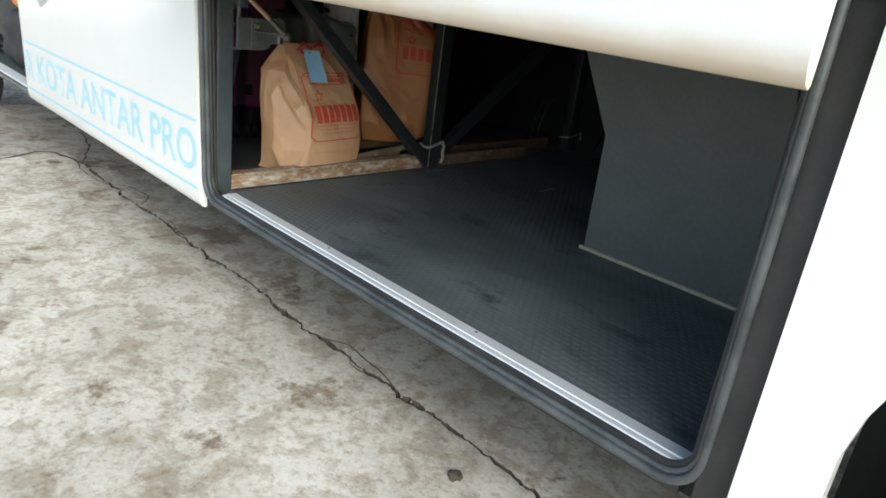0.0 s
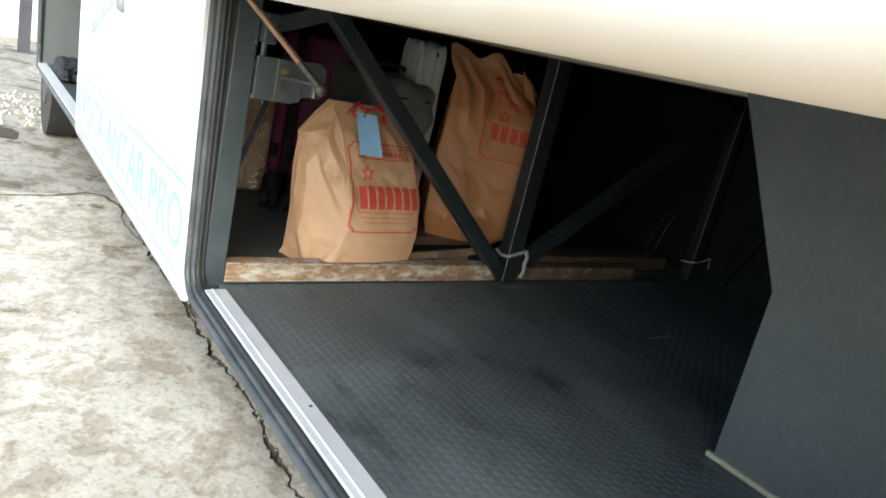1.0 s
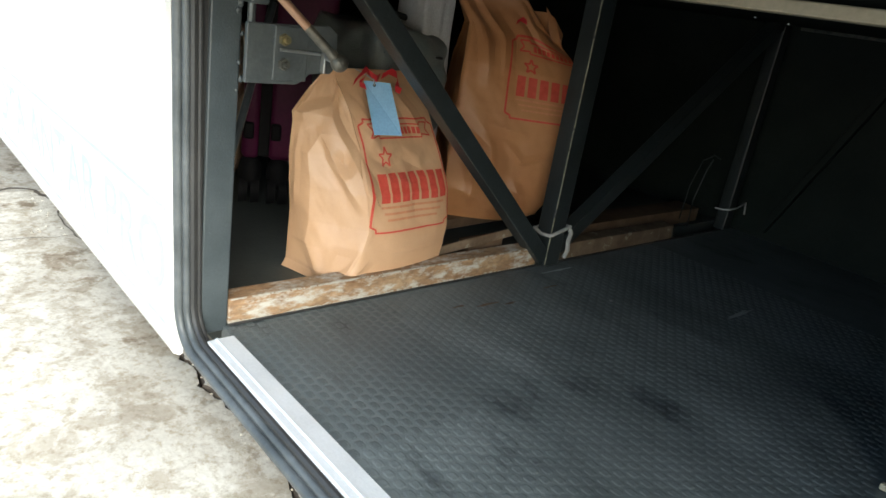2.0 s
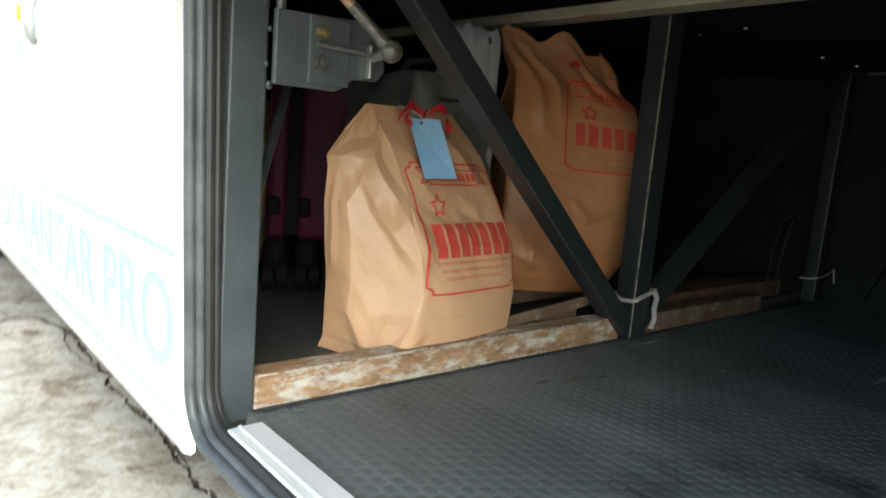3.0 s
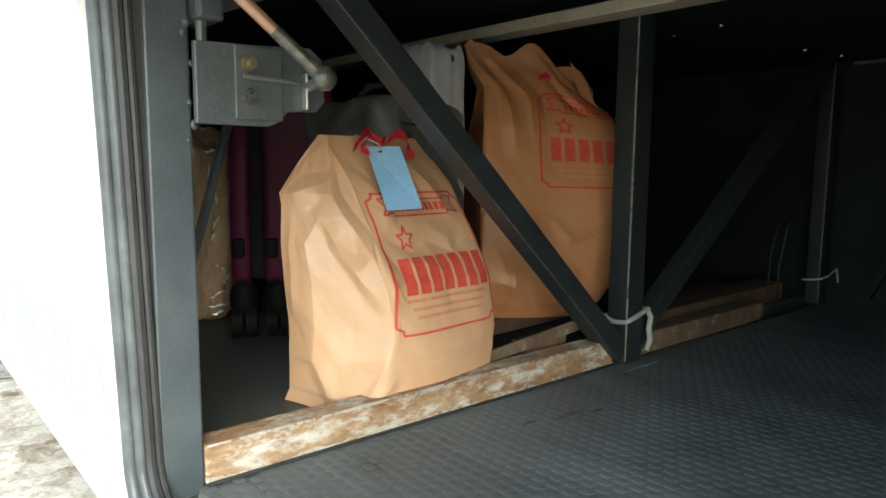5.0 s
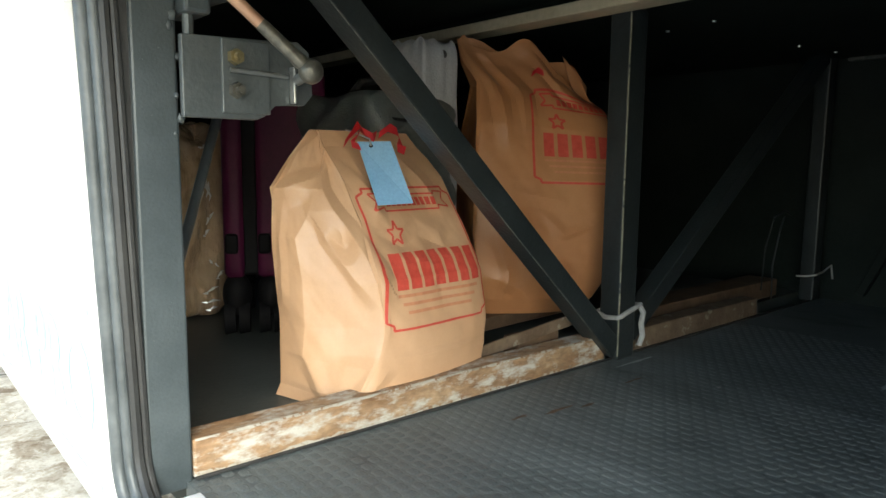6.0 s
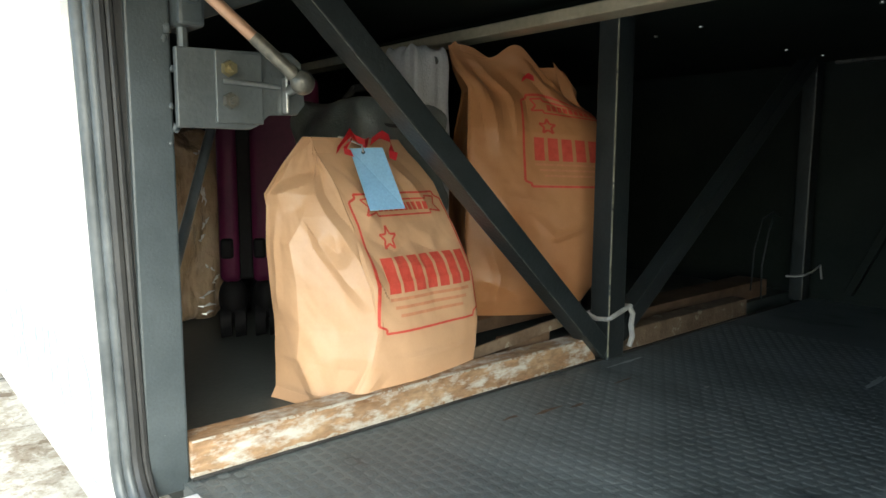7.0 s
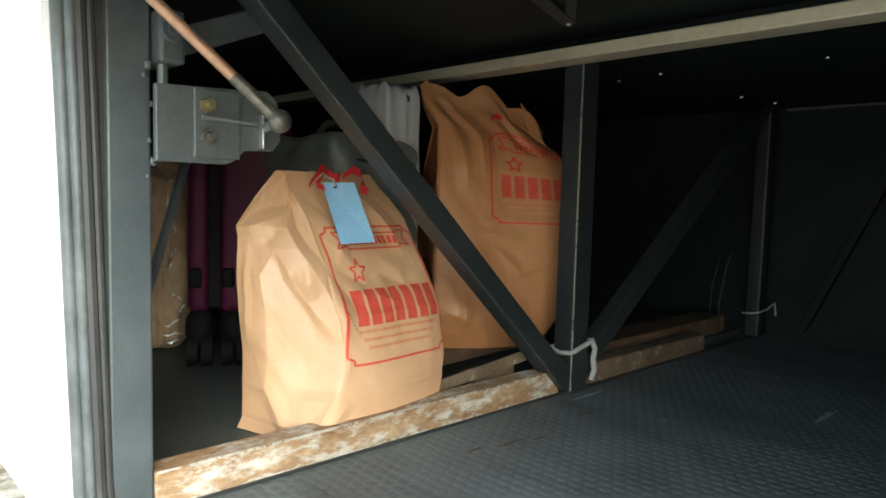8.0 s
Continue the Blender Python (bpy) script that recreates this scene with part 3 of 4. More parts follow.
part("left_frame_channel", box((-2.392, 1.219, 0.60), (-2.352, 1.300, 1.49), 0.003), RUBBER, bus, "black channel beside the seal")
part("right_frame_channel", box((-0.276, 1.203, 0.475), (-0.207, 1.300, 1.49), 0.003), RUBBER, bus, "dark channel beside the seal")
part("left_jamb", box((-2.400, 1.246, 0.55), (XB, 1.310, 1.475), 0.004), JAMB, bus, "grey painted steel jamb with chipped spots")
part("right_jamb", box((-0.312, 1.246, 0.55), (-0.262, 1.310, 1.475), 0.004), DARK_STEEL, bus)
part("bottom_rail", box((-2.30, 1.222, 0.505), (-0.31, 1.300, 0.553), 0.004), RUBBER, bus, "black channel under the sill")

sill = part("sill", prism([(1.238, 0.553), (1.238, 0.564), (1.241, 0.568), (1.256, 0.5685), (1.258, 0.5715), (1.262, 0.5715), (1.264, 0.5690), (1.298, 0.5690), (1.300, 0.566), (1.300, 0.553)], "x", -2.285, -0.315), ALU, bus, "worn bright aluminium sill strip", smooth=True)
for x in (-1.639, -0.957):
    part("screw", disc((x, 1.286, 0.5695), (0, 0, 1), 0.0048, 0.002, 12), DULLZINC, sill)

# luggage floor
floor = part("luggage_floor", box((XB - 0.005, 1.300, 0.52), (XR, 2.40, ZF - 0.003)), MAT, bus, "dark rubber floor mat with raised pads")
part("rear_floor", box((XB - 0.005, 2.40, 0.52), (XR, 3.70, ZF - 0.0035)), MAT, bus)
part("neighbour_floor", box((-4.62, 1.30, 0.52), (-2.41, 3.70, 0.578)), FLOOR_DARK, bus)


def studs():
    """Small rounded pads in offset rows: those by the beam singly, the rest as one mesh."""
    px, py, h = 0.030, 0.0235, 0.0008
    ny, nx = int(1.75 / py), int(2.02 / px)
    ring = ((-1, -0.6), (-0.6, -1), (0.6, -1), (1, -0.6), (1, 0.6), (0.6, 1), (-0.6, 1), (-1, 0.6))
    one = [(ex * q * px, ey * q * py, z) for q, z in ((0.40, -0.0028), (0.27, -0.0028 + h)) for ex, ey in ring]
    sides = [[8 + q for q in range(8)]] + [[q, (q + 1) % 8, 8 + (q + 1) % 8, 8 + q] for q in range(8)]
    single = bpy.data.meshes.new("mat_pad")
    single.from_pydata(one, [], sides)
    single.materials.append(MAT)
    V, F = [], []
    for j in range(ny):
        for i in range(nx):
            x = XB + 0.012 + (i + 0.5 * (j % 2)) * px
            y = 1.312 + j * py
            if x > -1.24 and y > 2.15:
                continue
            if x < -1.82 and y < 1.69:
                ob = new("mat_pad", single)
                ob.parent = floor
                ob.location = (x, y, ZF)
                continue
            k = len(V)
            V += [(x + a, y + b, ZF + c) for a, b, c in one]
            F += [[k + q for q in f] for f in sides]
    me = bpy.data.meshes.new("mat_pad_field")
    me.from_pydata(V, [], F)
    me.materials.append(MAT)
    ob = new("mat_pad_field", me)
    ob.parent = floor
    return tagged(ob, kind="stuff")


studs()


def stain(x, y, rx, ry, material, name, label, seed):
    bm = bmesh.new()
    ring = []
    for i in range(28):
        a = 2 * math.pi * i / 28
        k = 1 + 0.9 * noise.noise((math.cos(a) * 1.6 + seed, math.sin(a) * 1.6, seed))
        ring.append(bm.verts.new((x + rx * k * math.cos(a), y + ry * k * math.sin(a), ZF - 0.0004)))
    bm.faces.new(ring)
    return part(name, bm, material, floor, label)


stain(-2.184, 1.985, 0.005, 0.032, WOOD, "rust_stain", "brown rust stain", 1.0)
stain(-2.165, 2.06, 0.005, 0.020, WOOD, "rust_stain", "brown rust stain", 2.0)
stain(-2.205, 1.90, 0.005, 0.020, WOOD, "rust_stain", "brown rust stain", 3.0)
stain(-2.20, 2.27, 0.004, 0.026, WOOD, "rust_stain", "brown rust stain", 4.0)
stain(-2.285, 2.40, 0.005, 0.055, GREYMARK, "scuff", "pale scuff at the post", 5.0)
stain(-2.05, 2.375, 0.005, 0.006, STRINGWHITE, "scuff", "pale fleck", 6.0)
stain(-1.815, 2.72, 0.009, 0.065, GREYMARK, "scuff", "pale scuff on the floor", 7.0)

# partition box at the side of the bay
part("partition", prism([(-1.222, ZF), (-1.222, 1.00), (-1.485, 1.474), (XR, 1.474), (XR, ZF)], "y", 2.17, 3.69, 0.004), PANEL, bus, "grey boarded box partition with a slanting edge")
part("partition_trim", box((-1.235, 2.158, ZF - 0.002), (XR, 2.172, ZF + 0.012), 0.003), BEIGE, bus, "worn pale edge strip at the floor")
part("bay_side_wall", box((XR - 0.01, 1.31, 0.52), (-0.26, 3.69, 1.474)), PANEL, bus)
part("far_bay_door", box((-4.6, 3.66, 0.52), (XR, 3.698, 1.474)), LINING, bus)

# steel structure across the bay
cross = part("cross_beam", box((XB - 0.058, 1.312, ZF - 0.002), (XB, 2.355, 0.626), 0.004), RUST, bus, "rusty steel beam with flaking white paint")
# same beam past the post, darker rust with the shade put into its colour
part("cross_beam", box((XB - 0.058, 2.43, ZF - 0.002), (XB, 3.17, 0.622), 0.004), DARK_SHADED_RUST, bus, "rusty steel beam with flaking white paint")
def flaked_edge(y0, y1, z, depth, seed):
    bm = bmesh.new()
    rows = []
    n = int((y1 - y0) / 0.008)
    for i in range(n + 1):
        y = y0 + (y1 - y0) * i / n
        w = max(0.0012, depth * (0.55 + 0.9 * noise.noise((y * 17, seed, 0)) + 0.5 * noise.noise((y * 60, seed, 3))))
        k = 1 if z > 0.6 else -1
        rows.append([bm.verts.new(p) for p in ((XB + 0.0012, y, z - k * w), (XB + 0.0012, y, z - k * 0.0015), (XB - 0.0015, y, z + k * 0.0010), (XB - 0.4 * w, y, z + k * 0.0010))])
    for A, B in zip(rows, rows[1:]):
        for q in range(3):
            bm.faces.new((A[q], A[q + 1], B[q + 1], B[q]))
    return bm


part("flaked_edge", flaked_edge(1.315, 2.352, 0.626, 0.005, 1.0), FLAKE, cross, "flaking white paint along the edge")
part("flaked_edge", flaked_edge(1.315, 2.352, ZF, 0.010, 2.0), FLAKE, cross, "flaking white paint along the edge")
part("beam_joint", box((XB + 0.002, 1.312, ZF - 0.002), (XB + 0.008, 3.6, ZF + 0.003), 0.001), RUBBER, bus)
part("post", box((-2.378, 2.370, ZF), (-2.318, 2.440, 1.425), 0.005), DARK_STEEL, bus, "dark steel post with a worn edge")
part("post", box((-2.378, 3.560, ZF), (-2.328, 3.620, 1.43), 0.005), DARK_STEEL, bus)
part("brace", beam((-2.350, 2.375, 0.590), (-2.350, 1.424, 1.468), 0.050, 0.055), DARK_STEEL, bus, "dark steel diagonal brace")
part("brace", beam((-2.350, 2.440, 0.620), (-2.350, 3.54, 1.43), 0.050, 0.050), DARK_STEEL, bus, "dark steel diagonal brace")
part("brace", beam((-2.20, 3.64, 0.60), (-1.85, 3.64, 1.42), 0.03, 0.03, (0, 1, 0)), LINING, bus)
part("worn_edge", tube([(-2.3225, 2.345, 0.585), (-2.3225, 1.903, 0.991), (-2.3225, 1.408, 1.450)], 0.0011, 6), WORNDIM, bus, "worn edge of the brace")
post_edge = tube([(-2.3185, 2.3705, ZF + 0.01), (-2.3185, 2.3703, 1.0), (-2.3185, 2.3705, 1.42)], 0.0022, 6)
part("worn_edge", post_edge, WORN, bus, "pale worn edge of the post")
part("worn_edge", tube([(-2.3285, 3.5605, ZF + 0.01), (-2.3285, 3.5605, 1.42)], 0.0018, 6), WORNDIM, bus, "pale worn edge of the post")
part("ceiling_rail", box((-4.6, 2.285, 1.411), (-1.49, 2.361, 1.441), 0.004), BEIGE, bus, "beige painted rail under the ceiling")
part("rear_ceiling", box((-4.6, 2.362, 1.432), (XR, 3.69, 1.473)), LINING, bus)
part("far_rail", box((-2.30, 3.63, 1.419), (-1.49, 3.657, 1.431), 0.003), WORNDIM, bus)
for x, y, z in ((-2.228, 2.182, 1.463), (-2.292, 2.699, 1.431), (-2.453, 2.737, 1.431), (-2.31, 3.26, 1.431), (-2.28, 3.47, 1.431), (-1.875, 2.74, 1.431), (-2.62, 2.32, 1.423), (-2.36, 2.32, 1.423)):
    part("ceiling_screw", disc((x, y, z - 0.001), (0, 0, -1), 0.006, 0.004, 10), ZINC, bus)

part("ceiling_batten", beam((-2.085, 1.80, 1.469), (-2.232, 2.19, 1.469), 0.034, 0.010, (0, 0, 1), 0.002), DARK_STEEL, bus, "dark batten screwed to the ceiling")
part("ceiling_batten", beam((-1.98, 1.86, 1.470), (-2.226, 2.185, 1.470), 0.022, 0.008, (0, 0, 1), 0.002), DARK_STEEL, bus)

# strap tied round the post
strap = part("strap", tube([(-2.384, 2.364, 0.680), (-2.350, 2.360, 0.672), (-2.316, 2.361, 0.676), (-2.309, 2.366, 0.680), (-2.306, 2.405, 0.692), (-2.309, 2.448, 0.700), (-2.35, 2.450, 0.694), (-2.386, 2.447, 0.688), (-2.388, 2.40, 0.684)], 0.0062, 8, True), STRINGWHITE, bus, "greyish white cloth tie", smooth=True)
part("strap_end", tube([(-2.308, 2.440, 0.700), (-2.303, 2.452, 0.680), (-2.305, 2.448, 0.650), (-2.302, 2.452, 0.620), (-2.306, 2.444, 0.594)], 0.0075, 8), STRINGWHITE, strap, "hanging end of the cloth tie", smooth=True)
part("twine", tube([(-2.385, 3.55, 0.652), (-2.35, 3.55, 0.655), (-2.322, 3.56, 0.662), (-2.318, 3.61, 0.668), (-2.31, 3.66, 0.690), (-2.30, 3.655, 0.64)], 0.004, 6), STRINGWHITE, bus, "pale twine tied round the post")
part("wire", tube([(-2.36, 3.22, 0.64), (-2.36, 3.23, 0.78), (-2.36, 3.28, 0.88), (-2.36, 3.36, 0.90), (-2.36, 3.42, 0.88)], 0.0025, 6), DARK_STEEL, bus)
part("wire", tube([(-2.36, 3.30, 0.60), (-2.35, 3.27, 0.72), (-2.35, 3.31, 0.84), (-2.36, 3.36, 0.88)], 0.0025, 6), DARK_STEEL, bus)

# hinge bracket on the jamb, gas strut and bolts
bracket = part("hinge_bracket", prism([(1.300, 1.118), (1.300, 1.232), (1.405, 1.235), (1.480, 1.240), (1.500, 1.225), (1.505, 1.160), (1.490, 1.143), (1.440, 1.143), (1.425, 1.125), (1.410, 1.118)], "x", -2.312, -2.300, 0.002), DULLZINC, bus, "grey steel hinge bracket")
part("bracket_plate", box((-2.300, 1.355, 1.126), (-2.294, 1.430, 1.232), 0.002), DULLZINC, bracket)
part("bracket_rib", box((-2.300, 1.464, 1.145), (-2.285, 1.470, 1.200), 0.002), ZINC, bracket)
part("bracket_pin", tube([(-2.288, 1.365, 1.187), (-2.286, 1.455, 1.184)], 0.0035, 8), ZINC, bracket, smooth=True)
for y, z, mt in ((1.376, 1.159, TARNISH), (1.375, 1.206, BRASS)):
    bolt = part("bolt", disc((-2.289, y, z), (1, 0, 0), 0.0125, 0.010, 6), mt, bracket)
    part("bolt_tip", disc((-2.281, y, z), (1, 0, 0), 0.006, 0.014, 10), mt, bolt)
part("pivot_block", box((-2.40, 1.312, 1.265), (-2.315, 1.352, 1.345), 0.006), JAMB, bus, "grey pivot block with bolts")
part("pivot_bolt", disc((-2.312, 1.332, 1.315), (1, 0, 0), 0.011, 0.012, 6), DULLZINC, bus)
part("pivot_bolt", disc((-2.375, 1.305, 1.315), (0, -1, 0), 0.011, 0.012, 6), DULLZINC, bus)
part("pivot_pin", tube([(-2.338, 1.325, 1.225), (-2.338, 1.325, 1.268)], 0.008, 8), DULLZINC, bus)

for y, z, r in ((1.304, 1.262, 0.008), (1.300, 1.248, 0.006), (1.310, 1.205, 0.005), (1.306, 1.150, 0.005), (1.312, 1.118, 0.007), (1.303, 1.095, 0.004), (1.325, 1.255, 0.007)):
    part("weld_bead", ball((XB + 0.003, y, z), r * 0.75, (0.7, 1, 1.3), 0.4, y * 90, 2), JAMB, bus, smooth=True)
part("pivot_washer", disc((-2.313, 1.332, 1.315), (1, 0, 0), 0.019, 0.004, 20), JAMB, bus)
part("hinge_arm", beam((-2.41, 1.34, 1.300), (-2.41, 1.585, 1.405), 0.045, 0.016), DULLZINC, bus, "flat grey steel hinge arm")
bl = Vector((-2.19, 1.44, 1.182))
dr = Vector((-0.199, -0.727, 0.657)).normalized()
strut = part("gas_strut", tube([bl + dr * 0.075, bl + dr * 0.665], 0.0085, 12), COPPER, bus, "copper-coloured gas strut", smooth=True)
part("strut_end", tube([bl + dr * 0.004, bl + dr * 0.02, bl + dr * 0.03, bl + dr * 0.085, bl + dr * 0.09], 0.010, 12, radii=[0.008, 0.0115, 0.0095, 0.0095, 0.0085]), TARNISH, strut, "tarnished end fitting", smooth=True)
part("strut_ball", ball(bl, 0.0178, (1, 1, 1), 0.0), TARNISH, strut, "tarnished ball joint", smooth=True)
part("strut_stud", tube([bl, (-2.296, 1.475, 1.180)], 0.008, 10), ZINC, strut, smooth=True)
br = Vector((-0.345, 1.44, 1.182))
dm = Vector((0.12, -0.727, 0.657)).normalized()
part("gas_strut", tube([br, br + dm * 0.66], 0.009, 10), BLACKGLOSS, bus, "dark gas strut beside the opening", smooth=True)
part("hinge_bracket", box((-0.335, 1.311, 1.12), (-0.312, 1.48, 1.235), 0.004), DARK_STEEL, bus)
part("gas_strut", tube([(-2.385, 1.285, 0.81), (-2.47, 1.37, 0.972), (-2.62, 1.515, 1.255)], 0.009, 10), STRUTSTEEL, bus, "thin dark steel gas strut", smooth=True)

# open bay further along the bus
part("far_bay_wall", box((-7.0, 2.2, 0.55), (-4.70, 2.24, 1.474)), FARWALL, bus, "grey inner wall of the far bay")
part("far_bay_end", box((-7.02, 1.24, 0.55), (-6.96, 2.24, 1.474)), PANEL, bus)
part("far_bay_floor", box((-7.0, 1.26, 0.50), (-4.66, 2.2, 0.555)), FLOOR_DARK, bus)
part("far_sill", prism([(1.205, 0.545), (1.205, 0.560), (1.265, 0.566), (1.268, 0.545)], "x", -6.95, -4.64), ALU, bus, "bright sill of the far bay")
part("far_seal", tube(loop(-6.95, -4.61, 0.520, 1.50, 0.08, 1.212), 0.018, 10), SEAL, bus, smooth=True)
part("far_jamb", box((-7.03, 1.20, 0.52), (-6.965, 1.27, 1.49), 0.004), RUBBER, bus)
part("end_wall", box((-7.16, 1.22, 0.45), (-7.12, 3.70, 3.25), 0.01), WHITE, bus)
rear = [(-6.95 + 0.42 * math.cos(a), 0.42 + 0.42 * math.sin(a)) for a in [math.radians(169 + 202 * k / 30) for k in range(31)]]
rear_wheel = part("rear_wheel", prism(rear, "y", 1.275, 1.52, 0.012), RUBBER, bus, "worn grey-black tyre under the far bay", smooth=True)
part("rim", disc((-6.95, 1.272, 0.36), (0, -1, 0), 0.13, 0.02, 28), DULLZINC, rear_wheel)


# ---- luggage ----
def facet(u, v, seed):
    """Random heights joined by flat triangles, like crushed paper."""
    i, j = math.floor(u), math.floor(v)
    a, b = u - i, v - j
    def h(p, q):
        return noise.noise((p * 12.989 + seed, q * 78.233 + seed * 3, 37.7))
    if a + b < 1:
        return h(i, j) + (h(i + 1, j) - h(i, j)) * a + (h(i, j + 1) - h(i, j)) * b
    return h(i + 1, j + 1) + (h(i, j + 1) - h(i + 1, j + 1)) * (1 - a) + (h(i + 1, j) - h(i + 1, j + 1)) * (1 - b)


def ease(x, a, b):
    t = max(0.0, min(1.0, (x - a) / (b - a)))
    return t * t * (3 - 2 * t)


def lerp_table(v, table):
    for (a, p), (b, q) in zip(table, table[1:]):
        if v <= b:
            return p + (q - p) * (v - a) / (b - a)
    return table[-1][1]


class Bag:
    """A filled kraft paper sack: origin at its front left foot, along its front, into its depth."""

    def __init__(self, origin, along, height, left, right, front, back, seed, crush, corner=None, side_crush=1.0, creases=(), droop=0.0, ridge=((0, 0.5, -0.008), (0.6, 0.5, -0.008), (1, 0.5, -0.038))):
        self.o = Vector(origin)
        e = Vector((*along, 0)).normalized()
        self.e, self.d = e, Vector((-e.y, e.x, 0))
        self.h, self.tables, self.seed, self.crush = height, (left, right, front, back, corner or left), seed, crush
        self.side_crush, self.creases, self.droop = side_crush, creases, droop
        self.ridge_at, self.ridge_out = [(v, u) for v, u, a in ridge], [(v, a) for v, u, a in ridge]

    def base(self, s, v):
        L, R, F, B, C = [lerp_table(v, t) for t in self.tables]
        f = s % 4
        mid = (F + B) / 2
        if f < 1:
            u = f
            x, y = C + (R - C) * u, F - 0.018 * math.sin(math.pi * u) * (1 - v)
        elif f < 2:
            u = f - 1
            x, y = R - 0.045 * ease(v, 0.6, 1) * (1 - abs(2 * u - 1)), F + (B - F) * u
        elif f < 3:
            u = f - 2
            x, y = R + (L - R) * u, B
        else:
            u = f - 3
            # the gusset: a ridge that stands out of the side, tucked in at the top
            u0 = lerp_table(v, self.ridge_at)
            x, y = L + (C - L) * u - lerp_table(v, self.ridge_out) * min(u / u0, (1 - u) / (1 - u0)), B + (F - B) * u
        return x, y

    def at(self, s, v, lift=0.0):
        x, y = self.base(s, v)
        # round the upright corners a little
        w = 0.045
        near = round(s)
        if abs(s - near) < w and not (near == 3 and self.creases):
            x1, y1 = self.base(near - w, v)
            x2, y2 = self.base(near + w, v)
            t = (s - near + w) / (2 * w)
            x0, y0 = x, y
            qx = (1 - t) ** 2 * x1 + 2 * t * (1 - t) * self.base(near, v)[0] + t * t * x2
            qy = (1 - t) ** 2 * y1 + 2 * t * (1 - t) * self.base(near, v)[1] + t * t * y2
            x, y = x0 * 0.25 + qx * 0.75, y0 * 0.25 + qy * 0.75
        x2, y2 = self.base(s + 0.01, v)
        n = Vector((y2 - y, -(x2 - x), 0))
        n = n.normalized() if n.length > 1e-6 else Vector((0, -1, 0))
        fade = 0.35 + 0.65 * math.sin(math.pi * min(1, max(0, v)) ** 0.8)
        k = facet(s * 3.6 + 0.35 * v, v * 6.0, self.seed) * 0.011 * self.crush + facet(s * 9 - v * 2, v * 13, self.seed + 5) * 0.0030 * self.crush + facet(s * 19 + v * 5, v * 29 - s, self.seed + 21) * 0.0011 * self.crush
        soft = facet(s * 1.9, v * 2.6, self.seed + 9) * 0.012
        off = (k * (self.side_crush if s > 3.0 or s < 0.04 else 1.0) + soft) * fade + lift
        for pts, amp, width, width2 in self.creases:
            # a fold: a line that rises out of the paper, with slopes of two widths
            best = 0.0
            for step, ((a, b), (c, d)) in enumerate(zip(pts, pts[1:])):
                for turn in (0, 4):
                    ax, az, bx, bz = (a - turn) * 0.28, b * self.h, (c - turn) * 0.28, d * self.h
                    px, pz = s * 0.28, v * self.h
                    q = ((px - ax) * (bx - ax) + (pz - az) * (bz - az)) / max(1e-9, (bx - ax) ** 2 + (bz - az) ** 2)
                    q = max(0.0, min(1.0, q))
                    along = (step + q) / (len(pts) - 1)
                    w = width if (bx - ax) * (pz - az) > (bz - az) * (px - ax) else width2
                    best = max(best, (1 - math.hypot(px - ax - (bx - ax) * q, pz - az - (bz - az) * q) / w) * min(1.0, 3 * along + 0.1, 3 - 3 * along + 0.1))
            off += 0.85 * amp * best
        z = self.h * v - self.droop * v ** 4 * max(0.0, x / 0.4) + 0.6 * self.droop * noise.noise((s * 2.7 + 4, 0.5, self.seed)) * ease(v, 0.78, 1)
        return self.o + self.e * (x + n.x * off) + self.d * (y + n.y * off) + Vector((0, 0, z))

    def mesh(self):
        bm = bmesh.new()
        ns, nv = 320, 150
        rows = [[bm.verts.new(self.at(4 * i / ns, j / nv)) for i in range(ns)] for j in range(nv + 1)]
        for A, B in zip(rows, rows[1:]):
            for i in range(ns):
                bm.faces.new((A[i], A[(i + 1) % ns], B[(i + 1) % ns], B[i]))
        bm.faces.new(rows[0][::-1])
        return bm

    def patch(self, quads, lift=0.0026, step=0.012):
        """Printed shapes that follow the paper: quads in (s, v)."""
        bm = bmesh.new()
        for (a, b, c, d) in quads:
            nu = max(1, int(max(abs(b[0] - a[0]), abs(b[1] - a[1])) / step))
            nw = max(1, int(max(abs(d[0] - a[0]), abs(d[1] - a[1])) / step))
            g = []
            for j in range(nw + 1):
                q = j / nw
                row = []
                for i in range(nu + 1):
                    p = i / nu
                    s = (a[0] * (1 - p) + b[0] * p) * (1 - q) + (d[0] * (1 - p) + c[0] * p) * q
                    v = (a[1] * (1 - p) + b[1] * p) * (1 - q) + (d[1] * (1 - p) + c[1] * p) * q
                    row.append(bm.verts.new(self.at(s, v, lift)))
                g.append(row)
            for A, B in zip(g, g[1:]):
                for i in range(nu):
                    bm.faces.new((A[i], A[i + 1], B[i + 1], B[i]))
        return bm


def rect(s0, v0, s1, v1):
    return ((s0, v0), (s1, v0), (s1, v1), (s0, v1))


def line(a, b, w, k):
    """A printed stroke from a to b; k is the sack's width over its height."""
    dx, dy = (b[0] - a[0]) * k, b[1] - a[1]
    n = math.hypot(dx, dy)
    ox, oy = -dy / n * w / k, dx / n * w
    return ((a[0] - ox, a[1] - oy), (b[0] - ox, b[1] - oy), (b[0] + ox, b[1] + oy), (a[0] + ox, a[1] + oy))


